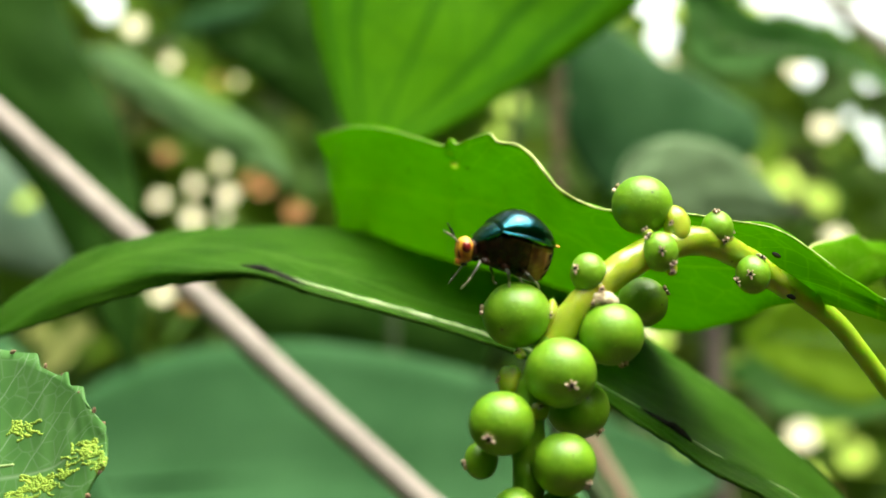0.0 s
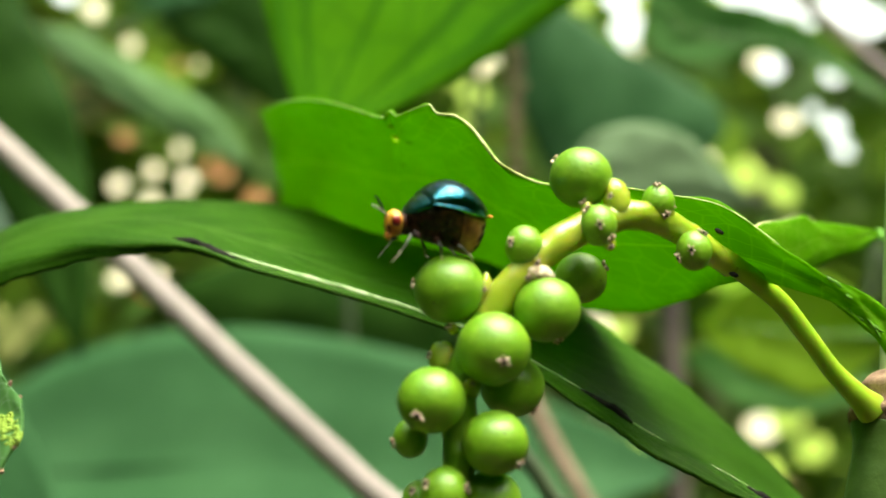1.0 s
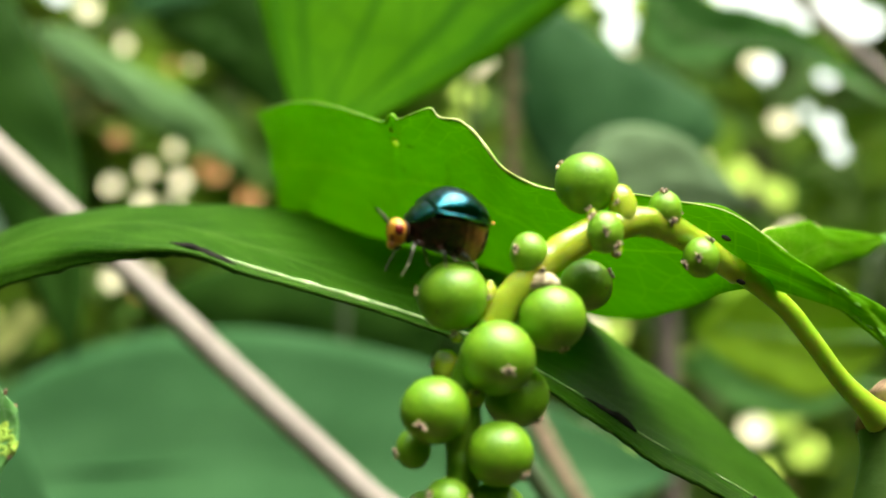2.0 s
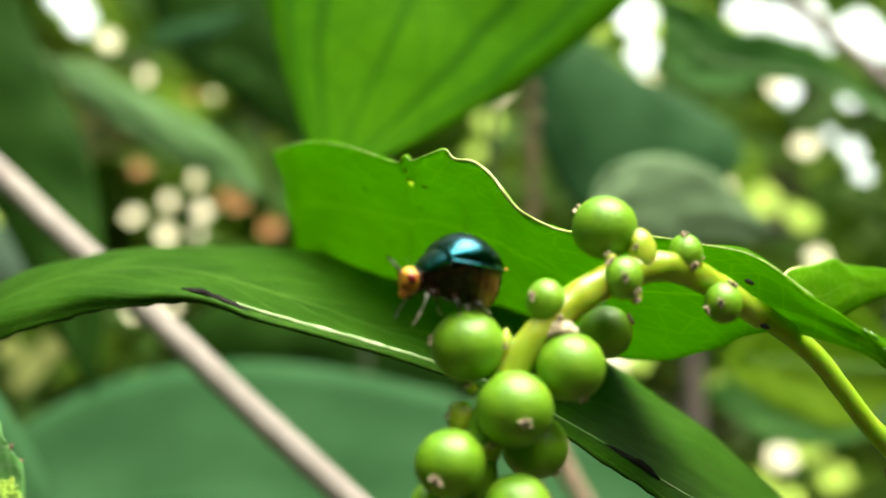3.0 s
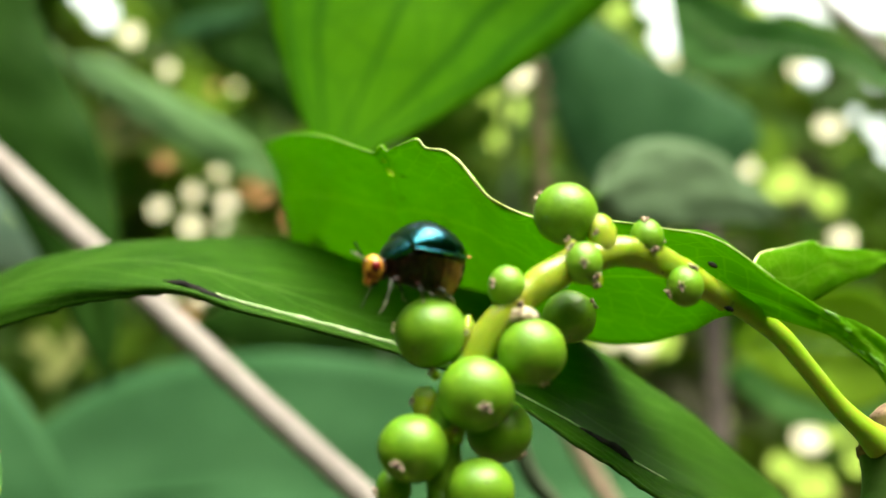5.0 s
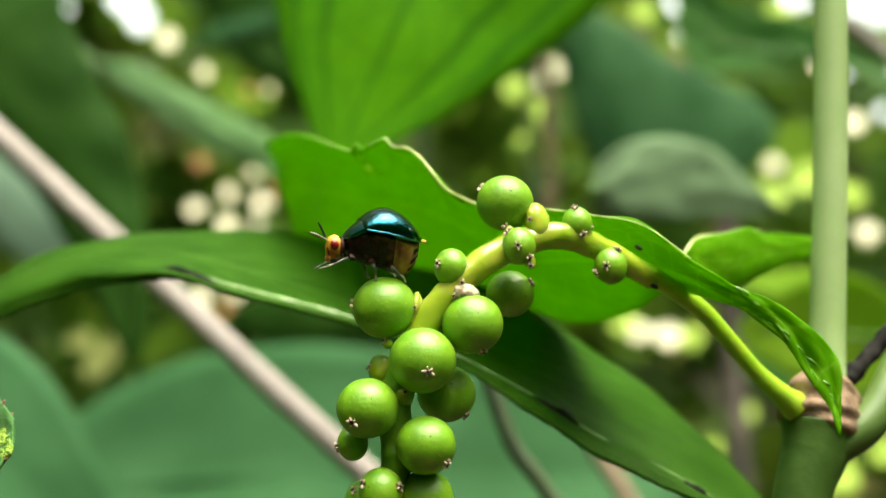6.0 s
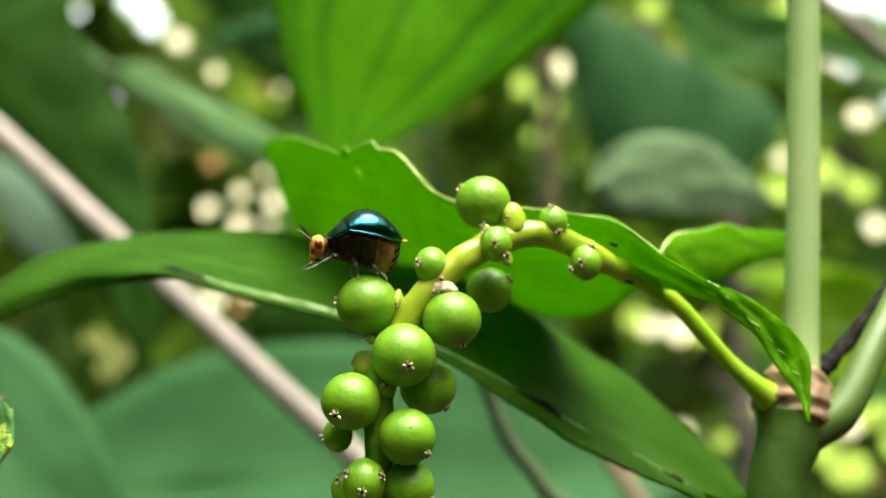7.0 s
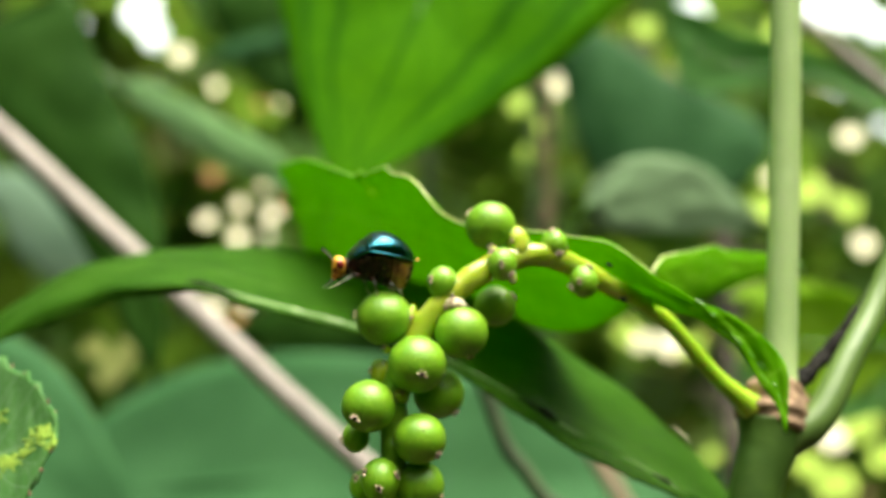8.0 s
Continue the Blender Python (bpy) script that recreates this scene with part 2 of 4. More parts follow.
def mesh_of(name, bm, material, at, smooth=True):
    bmesh.ops.translate(bm, verts=bm.verts, vec=-at)
    bmesh.ops.recalc_face_normals(bm, faces=bm.faces)
    me = bpy.data.meshes.new(name)
    bm.to_mesh(me)
    bm.free()
    me.materials.append(material)
    if smooth:
        me.polygons.foreach_set("use_smooth", [True] * len(me.polygons))
    return me


def part(name, bm, material, parent, label="", at=None, smooth=True):
    """Links a bmesh, built in world metres, as one mesh under its thing or part."""
    base = origin_of(parent)
    here = base if at is None else at
    ob = new(name, mesh_of(name, bm, material, here, smooth))
    ob.parent = parent
    ob.location = here - base
    return tagged(ob, label) if label else ob


def tube(points, radii, count=40, ring=12, knobs=0.0, seed=0):
    """A closed round stem along a spline; the radii are spread evenly over it."""
    bm = bmesh.new()
    path = spline(points, count)
    rs = [v.x for v in spline([(r, 0, 0) for r in radii], count)]
    rings = []
    side = None
    for i, p in enumerate(path):
        d = (path[min(i + 1, count - 1)] - path[max(i - 1, 0)]).normalized()
        if side is None:
            side = d.orthogonal().normalized()
        side = (side - d * side.dot(d)).normalized()
        other = d.cross(side)
        row = []
        for k in range(ring):
            a = 2 * math.pi * k / ring
            w = side * math.cos(a) + other * math.sin(a)
            r = rs[i]
            if knobs:
                r *= 1 + knobs * noise.noise((p * 900 + w * 0.8) + Vector((seed, 0, 0)))
            row.append(bm.verts.new(p + w * r))
        rings.append(row)
    for a, b in zip(rings, rings[1:]):
        for k in range(ring):
            bm.faces.new((a[k], a[(k + 1) % ring], b[(k + 1) % ring], b[k]))
    bm.faces.new(rings[0][::-1])
    bm.faces.new(rings[-1])
    return bm


def ball(centre, rx, ry, rz, turn_by=None, seg=24, rings=16):
    bm = bmesh.new()
    bmesh.ops.create_uvsphere(bm, u_segments=seg, v_segments=rings, radius=1.0)
    m = Matrix.Translation(centre) @ (turn_by.to_4x4() if turn_by else Matrix()) @ Matrix.Diagonal((rx, ry, rz, 1))
    bmesh.ops.transform(bm, matrix=m, verts=bm.verts)
    return bm


def sheet(rows, thick):
    """A leaf blade with thickness and UV: rows run along the leaf, each a list of points across it."""
    bm = bmesh.new()
    uv = bm.loops.layers.uv.new("UVMap")
    nu, nv = len(rows), len(rows[0])
    grid, normals = [[Vector(p) for p in r] for r in rows], []
    for i in range(nu):
        line = []
        for j in range(nv):
            du = grid[min(i + 1, nu - 1)][j] - grid[max(i - 1, 0)][j]
            dv = grid[i][min(j + 1, nv - 1)] - grid[i][max(j - 1, 0)]
            nn = du.cross(dv)
            line.append(nn.normalized() if nn.length > 1e-14 else Vector((0, 0, 1)))
        normals.append(line)
    top = [[bm.verts.new(grid[i][j] + normals[i][j] * thick / 2) for j in range(nv)] for i in range(nu)]
    low = [[bm.verts.new(grid[i][j] - normals[i][j] * thick / 2) for j in range(nv)] for i in range(nu)]

    def face(vs, cs):
        f = bm.faces.new(vs)
        for loop, (i, j) in zip(f.loops, cs):
            loop[uv].uv = (i / (nu - 1), j / (nv - 1))

    for i in range(nu - 1):
        for j in range(nv - 1):
            c = [(i, j), (i + 1, j), (i + 1, j + 1), (i, j + 1)]
            face([top[a][b] for a, b in c], c)
            face([low[a][b] for a, b in c[::-1]], c[::-1])
    for i in range(nu - 1):
        for j in (0, nv - 1):
            c = [(i, j), (i + 1, j)]
            face([top[i][j], top[i + 1][j], low[i + 1][j], low[i][j]], c + c[::-1])
    for j in range(nv - 1):
        for i in (0, nu - 1):
            c = [(i, j), (i, j + 1)]
            face([top[i][j], top[i][j + 1], low[i][j + 1], low[i][j]], c + c[::-1])
    return bm


def loft(edges, nu, nv, thick, belly=0.0, teeth=0.0, tooth_count=40, ripple=0.0, seed=0, teeth_to=1.0, ease=0):
    """A blade spanned between margins (each a list of mm points, in order across the leaf)."""
    lines = [spline([V(*p) for p in e], nu) for e in edges]
    bites = None
    if ease:
        # bites of the first margin fade out within a short way into the blade
        even = [sum((lines[0][max(0, min(nu - 1, i + k))] for k in range(-ease, ease + 1)), Vector()) / (2 * ease + 1) for i in range(nu)]
        even[0], even[-1] = lines[0][0], lines[0][-1]
        bites = [a - b for a, b in zip(lines[0], even)]
        lines[0] = even
    rows = []
    for i in range(nu):
        across = spline([l[i] for l in lines], nv) if len(lines) > 2 else [lines[0][i].lerp(lines[1][i], j / (nv - 1)) for j in range(nv)]
        width = (across[-1] - across[0]).length
        ahead = lines[-1][min(i + 6, nu - 1)] - lines[-1][max(i - 6, 0)]
        out = (across[-1] - across[0]).cross(ahead)
        out = out.normalized() if out.length > 1e-14 else Vector((0, 0, 1))
        for j in range(nv):
            v = j / (nv - 1)
            across[j] = across[j] + out * (belly * width * 4 * v * (1 - v) + ripple * noise.noise(Vector((i * 0.12, v * 3.0, seed))))
            if bites:
                across[j] = across[j] + bites[i] * max(0.0, 1 - v / 0.12)
        if teeth and i < teeth_to * nu:
            for j, step in ((0, 1), (nv - 1, -1)):
                d = (across[j] - across[j + step]).normalized()
                ph = (i / nu * tooth_count + noise.noise(Vector((i * 0.05, j, seed)))) % 1.0
                across[j] = across[j] + d * min(teeth, width * 0.3) * (ph ** 2 - 0.3)
        rows.append(across)
    return sheet(rows, thick)


def blade(base, tip, width, face_to, bend=0.0, fold=0.15, nu=40, nv=13, thick=0.0003, shape=0.8, teeth=0.0, seed=0, curl=0.0):
    """A lance-shaped blade from base to tip (mm): face_to is the way its upper side looks."""
    a, b = V(*base), V(*tip)
    d = b - a
    length = d.length
    side = d.cross(Vector(face_to)).normalized()
    up = side.cross(d).normalized()
    w = width * 0.001
    rows = []
    for i in range(nu):
        u = i / (nu - 1)
        half = w / 2 * (max(0.0, math.sin(math.pi * u ** shape)) ** 0.75) * (1 - 0.25 * u) + 0.0002
        mid = a + d * u + up * (bend * length * 4 * u * (1 - u) - curl * length * u * u)
        row = []
        for j in range(nv):
            v = j / (nv - 1) * 2 - 1
            h = half
            if teeth and j in (0, nv - 1):
                h += teeth * ((u * 22 + 0.3 * noise.noise(Vector((u * 9, v, seed)))) % 1.0)
            lift = fold * half * abs(v) + 0.05 * half * noise.noise(Vector((u * 5, v * 2, seed)))
            row.append(mid + side * h * v + up * lift)
        rows.append(row)
    return sheet(rows, thick)


def interp(pairs, x):
    """A value read smoothly off (place, value) pairs."""
    if x <= pairs[0][0]:
        return pairs[0][1]
    for (a, u), (c, v) in zip(pairs, pairs[1:]):
        if x <= c:
            f = (x - a) / (c - a)
            return u + (v - u) * f
    return pairs[-1][1]


def to_ground(points, r):
    """A stem along the points and from the last of them down into the ground."""
    x, y, z = points[-1]
    line = [V(*p) for p in points] + [V(x * 1.03, y * 1.01, z * 0.55 - 472), V(x * 1.05, y * 1.02, -1055)]
    return tube(line, [r * 0.6, r * 0.8, r, r * 1.5], 50, 10)


# ---- ground and far foliage ----
def build_setting():
    bm = bmesh.new()
    bmesh.ops.create_grid(bm, x_segments=60, y_segments=60, size=40.0)
    for v in bm.verts:
        v.co.z = 0.03 * noise.noise(v.co * 0.8)
    soil = plain("leaf_litter", [(0.3, (0.03, 0.02, 0.012)), (0.7, (0.14, 0.09, 0.05))], 14, roughness=0.9, bump_by=0.01)
    tagged(new("ground", mesh_of("ground", bm, soil, Vector())), "brown forest floor covered with leaf litter", "ground", kind="structure")
    # a ring of undergrowth round the place, with a faint glow of its own
    m, n, l, p = nodes_of("undergrowth")
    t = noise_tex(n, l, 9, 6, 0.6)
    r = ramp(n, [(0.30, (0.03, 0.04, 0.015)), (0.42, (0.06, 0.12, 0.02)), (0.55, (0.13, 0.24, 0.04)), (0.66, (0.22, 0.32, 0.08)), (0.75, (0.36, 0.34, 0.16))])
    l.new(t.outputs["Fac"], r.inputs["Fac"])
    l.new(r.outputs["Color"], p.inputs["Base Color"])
    # emission lifts the blacks, though foliage gives off no light
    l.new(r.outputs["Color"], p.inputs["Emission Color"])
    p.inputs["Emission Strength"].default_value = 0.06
    p.inputs["Roughness"].default_value = 0.8
    bm = bmesh.new()
    seg, rows = 96, []
    for k in range(15):
        row = []
        for i in range(seg):
            a = 2 * math.pi * i / seg
            way = Vector((math.cos(a), math.sin(a), 0))
            # the thicket stands off more unevenly where the walk does not look
            uneven = 0.12 + 0.5 * min(1.0, max(0.0, (abs(a - math.pi / 2) - 0.5) / 0.5))
            r = 1.75 + uneven * noise.noise(way * 1.7 + Vector((0.4, 0, 5))) + 0.1 * noise.noise(way * 9 + Vector((0, 0, k * 0.6)))
            tall = 2.1 + 0.7 * noise.noise(way * 2.5 + Vector((0, 0, 3))) + 0.25 * noise.noise(way * 11)
            row.append(bm.verts.new(way * r * (1 - 0.06 * k / 14) + Vector((0, 0, k / 14 * tall))))
        rows.append(row)
    for a, b in zip(rows, rows[1:]):
        for i in range(seg):
            bm.faces.new((a[i], a[(i + 1) % seg], b[(i + 1) % seg], b[i]))
    back = tagged(new("backdrop", mesh_of("backdrop", bm, m, Vector())), "dark blurred forest undergrowth all around, faintly glowing", "foliage", kind="structure")
    build_glow_patches(back)


def glow_patch(parent, x, y, z, r, material):
    """A ragged glowing polygon set before the far foliage, not an opening."""
    bm = bmesh.new()
    c = V(x, y, z)
    ring = []
    for k in range(9):
        a = 2 * math.pi * k / 9
        q = r * 0.00132 * (1 + 0.5 * noise.noise(Vector((x * 0.3 + math.cos(a), z * 0.3 + math.sin(a), y))))
        ring.append(bm.verts.new(c + Vector((math.cos(a) * q, 0.0015 * math.sin(3 * a), math.sin(a) * q))))
    bm.faces.new(ring)
    return part("glow_patch", bm, material, parent, smooth=False)


def build_glow_patches(backdrop):
    # white and cream stand for bright sky behind the foliage
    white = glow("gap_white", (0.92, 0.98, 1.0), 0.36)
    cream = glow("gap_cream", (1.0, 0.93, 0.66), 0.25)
    # lime and olive stand for sunlit leaves, their light given as emission
    lime = glow("leaf_glow_lime", (0.50, 0.68, 0.12), 0.14)
    olive = glow("leaf_glow_olive", (0.30, 0.33, 0.10), 0.03)
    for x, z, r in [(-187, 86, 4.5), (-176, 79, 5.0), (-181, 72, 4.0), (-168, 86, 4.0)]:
        glow_patch(backdrop, x, 700, z, r, olive)
    # sunlit dead leaves, made to glow instead of being lit
    rust = glow("leaf_glow_rust", (0.50, 0.25, 0.10), 0.10)
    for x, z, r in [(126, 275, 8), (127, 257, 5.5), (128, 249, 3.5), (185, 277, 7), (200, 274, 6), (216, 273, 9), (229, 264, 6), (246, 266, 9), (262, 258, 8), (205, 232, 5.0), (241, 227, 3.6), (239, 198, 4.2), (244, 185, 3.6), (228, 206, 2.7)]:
        glow_patch(backdrop, x, 800, z, r, white)
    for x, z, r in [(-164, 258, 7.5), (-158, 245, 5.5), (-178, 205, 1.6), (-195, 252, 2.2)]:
        glow_patch(backdrop, x, 700, z, r, white)
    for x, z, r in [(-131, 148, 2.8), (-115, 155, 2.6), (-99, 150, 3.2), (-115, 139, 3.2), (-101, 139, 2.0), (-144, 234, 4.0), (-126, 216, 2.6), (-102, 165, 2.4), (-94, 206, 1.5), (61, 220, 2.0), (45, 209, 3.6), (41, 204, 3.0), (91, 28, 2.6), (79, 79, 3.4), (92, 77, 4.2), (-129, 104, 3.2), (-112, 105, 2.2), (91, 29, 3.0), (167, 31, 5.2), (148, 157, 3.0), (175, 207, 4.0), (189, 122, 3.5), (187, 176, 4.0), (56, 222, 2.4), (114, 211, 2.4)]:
        glow_patch(backdrop, x, 700, z, r, cream)
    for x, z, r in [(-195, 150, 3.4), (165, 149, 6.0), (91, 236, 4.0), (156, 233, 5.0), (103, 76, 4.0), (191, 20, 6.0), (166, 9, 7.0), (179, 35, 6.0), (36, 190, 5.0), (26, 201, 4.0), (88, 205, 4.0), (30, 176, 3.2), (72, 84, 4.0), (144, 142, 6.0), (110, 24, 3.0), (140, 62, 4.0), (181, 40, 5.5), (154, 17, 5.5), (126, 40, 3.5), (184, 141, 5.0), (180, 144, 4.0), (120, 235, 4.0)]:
        glow_patch(backdrop, x, 700, z, r, lime)
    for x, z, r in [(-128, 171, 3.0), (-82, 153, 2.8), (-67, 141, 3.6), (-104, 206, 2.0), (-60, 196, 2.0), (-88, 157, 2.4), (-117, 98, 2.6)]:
        glow_patch(backdrop, x, 700, z, r, rust)


def scatter(name, label, category, material, places, rng):
    """One object of many small bent leaves at the given places (point, turn, length, half width)."""
    verts, faces = [], []
    for at, turn_by, length, wide in places:
        m = Matrix.Translation(at) @ Euler(turn_by).to_matrix().to_4x4()
        base = len(verts)
        for i in range(5):
            u = i / 4
            h = wide * math.sin(math.pi * min(0.97, u * 0.9 + 0.06)) ** 0.8
            drop = -0.25 * length * u * u
            for s in (-1, 0, 1):
                verts.append(m @ Vector((s * h, length * u, drop + abs(s) * h * 0.25)))
        for i in range(4):
            for s in (0, 1):
                q = base + i * 3 + s
                faces.append((q, q + 1, q + 4, q + 3))
    me = bpy.data.meshes.new(name)
    me.from_pydata(verts, [], faces)
    me.materials.append(material)
    tagged(new(name, me), label, category, kind="stuff")


def island_leaves(name, stops, through_colour, let):
    m, n, l, p = nodes_of(name)
    g = n.new("ShaderNodeNewGeometry")
    r = ramp(n, stops)
    l.new(g.outputs["Random Per Island"], r.inputs["Fac"])
    t = noise_tex(n, l, 60, 4)
    l.new(mix_rgb(n, l, 0.35, r.outputs["Color"], t.outputs["Color"], "MULTIPLY"), p.inputs["Base Color"])
    p.inputs["Roughness"].default_value = 0.6
    p.inputs["Specular IOR Level"].default_value = 0.2
    tr = n.new("ShaderNodeBsdfTranslucent")
    l.new(mix_rgb(n, l, 0.6, r.outputs["Color"], through_colour), tr.inputs["Color"])
    mx = n.new("ShaderNodeMixShader")
    mx.inputs[0].default_value = let
    l.new(p.outputs[0], mx.inputs[1])
    l.new(tr.outputs[0], mx.inputs[2])
    l.new(mx.outputs[0], n["Material Output"].inputs["Surface"])
    return m


def build_far_foliage():
    """Countless small leaves between the near plants and the undergrowth, round the whole place, and litter on the ground."""
    rng = random.Random(5)
    green = island_leaves("far_leaves", [(0.0, (0.022, 0.02, 0.009)), (0.25, (0.04, 0.038, 0.015)), (0.45, (0.04, 0.10, 0.015)), (0.72, (0.085, 0.19, 0.028)), (0.9, (0.20, 0.32, 0.06)), (1.0, (0.36, 0.25, 0.13))], (0.30, 0.5, 0.05), 0.38)
    places = []
    for k in range(1500):
        y = rng.uniform(0.84, 1.45)
        at = Vector((rng.uniform(-0.33, 0.42) * y, y, rng.uniform(-0.10, 0.42) * y + 1.05))
        length, wide = rng.uniform(0.03, 0.075), rng.uniform(0.012, 0.03)
        places.append((at, (rng.uniform(-1.2, 0.5), rng.uniform(-0.6, 0.6), rng.uniform(0, 6.3)), length, wide))
    for k in range(16000):
        a, rad, z = rng.uniform(0, 2 * math.pi), 1.25 + 3.4 * rng.random() ** 2.2, 0.0
        if rad > 2.0 and noise.noise(Vector((math.cos(a) * rad, math.sin(a) * rad, 9)) * 1.3) < -0.05:
            continue
        z = (2.2 if rad < 2.0 else 1.7)
        z = (z + 0.8 * noise.noise(Vector((math.cos(a) * 2.5, math.sin(a) * 2.5, 3)))) * rng.random() ** 0.8
        at = Vector((math.cos(a) * rad, math.sin(a) * rad, z))
        if at.y > 0.6 and abs(at.x) < 0.42 * at.y and z > 0.95:
            continue
        places.append((at, (rng.uniform(-1.2, 0.5), rng.uniform(-0.6, 0.6), rng.uniform(0, 6.3)), rng.uniform(0.05, 0.13), rng.uniform(0.018, 0.045)))
    scatter("far_foliage", "dense mixed green undergrowth leaves, out of focus", "foliage", green, places, rng)
    # unseen crowns overhead, added to hold back sky light, open towards the sun
    sun_way = sun.matrix_world.to_3x3() @ Vector((0, 0, 1))
    crown = []
    while len(crown) < 3200:
        a, rad = rng.uniform(0, 2 * math.pi), 3.6 * rng.random() ** 0.5
        at = Vector((math.cos(a) * rad, math.sin(a) * rad, rng.uniform(2.35, 3.1) + 0.3 * noise.noise(Vector((math.cos(a) * rad, math.sin(a) * rad, 4)))))
        if (at - Vector((0, 0.13, 1.05))).angle(sun_way) < radians(37) or noise.noise(at * 1.1) > 0.28:
            continue
        crown.append((at, (rng.uniform(-0.7, 0.4), rng.uniform(-0.5, 0.5), rng.uniform(0, 6.3)), rng.uniform(0.12, 0.26), rng.uniform(0.04, 0.075)))
    scatter("unseen_canopy", "unseen green tree crowns overhead, blocking sky light, with gaps to the sky", "foliage", green, crown, rng)
    brown = island_leaves("litter_leaves", [(0.0, (0.05, 0.03, 0.015)), (0.5, (0.14, 0.08, 0.04)), (0.9, (0.28, 0.17, 0.08)), (1.0, (0.10, 0.16, 0.03))], (0.3, 0.2, 0.08), 0.15)
    litter = []
    for k in range(9000):
        a, rad = rng.uniform(0, 2 * math.pi), 5.5 * rng.random() ** 0.6
        litter.append((Vector((math.cos(a) * rad, math.sin(a) * rad, 0.03 + rng.uniform(0, 0.02))), (rng.uniform(-0.3, 0.3), rng.uniform(-0.3, 0.3), rng.uniform(0, 6.3)), rng.uniform(0.04, 0.10), rng.uniform(0.012, 0.03)))
    scatter("leaf_litter", "brown fallen leaves on the forest floor", "leaf litter", brown, litter, rng)
    # slender unseen trees outside the thicket, added to carry the crowns
    for k, (deg, rad) in enumerate(((28, 2.5), (95, 2.75), (160, 2.45), (228, 2.6), (290, 2.5))):
        a = radians(deg)
        foot = Vector((math.cos(a) * rad, math.sin(a) * rad, -0.02))
        tree = thing("tree", "slender forest tree with a grey-brown trunk", "tree", foot, group="trees round the thicket")
        head = foot + Vector((-0.25 * math.cos(a), -0.25 * math.sin(a), 2.75))
        part("trunk", tube([foot, foot.lerp(head, 0.35) + Vector((0.05, 0.03, 0)), foot.lerp(head, 0.7) + Vector((-0.03, 0.05, 0)), head], [0.06, 0.05, 0.04, 0.022], 50, 12, knobs=0.15, seed=k), BARK, tree)
        for b in range(5):
            c = a + math.pi + (b - 2) * 0.55
            root = foot.lerp(head, 0.72 + 0.06 * b)
            tip = root + Vector((math.cos(c) * (0.8 + 0.15 * (b % 3)), math.sin(c) * (0.8 + 0.15 * (b % 3)), 0.45))
            part("limb", tube([root, root.lerp(tip, 0.5) + Vector((0, 0, 0.1)), tip], [0.022, 0.014, 0.005], 24, 8), BARK, tree)


build_setting()
build_far_foliage()


# ---- leaves ----
def margin_leaf(name, label, top, low, material, rib, root, belly=0.08):
    """A leaf spanned between its two margins, which meet at base and tip, with midrib, petiole and the stem that carries it."""
    ob = leaf(name, label, loft([top, low], 60, 17, 0.0003, belly=belly, ripple=0.0012, seed=len(label)), material, V(*top[0]))
    mids = [V(*a).lerp(V(*b), 0.5) for a, b in zip(top, low)]
    part("midrib", tube([p + Vector((0, 0.0008, 0)) for p in mids[:-1]], [0.0006, 0.0004, 0.0002], 30, 8), rib, ob)
    part("petiole", tube([V(*root[0]), mids[0].lerp(V(*root[0]), 0.5), mids[0], mids[1] + Vector((0, 0.0008, 0))], [0.0008, 0.0007, 0.0006, 0.0004], 24, 10), rib, ob)
    part("stem", to_ground(root, 0.0022), TWIG_DARK, ob)
    return ob


def leaf(name, label, bm, material, at, group="", **kw):
    ob = thing(name, label, "leaf", at, group)
    part("blade", bm, material, ob)
    return ob


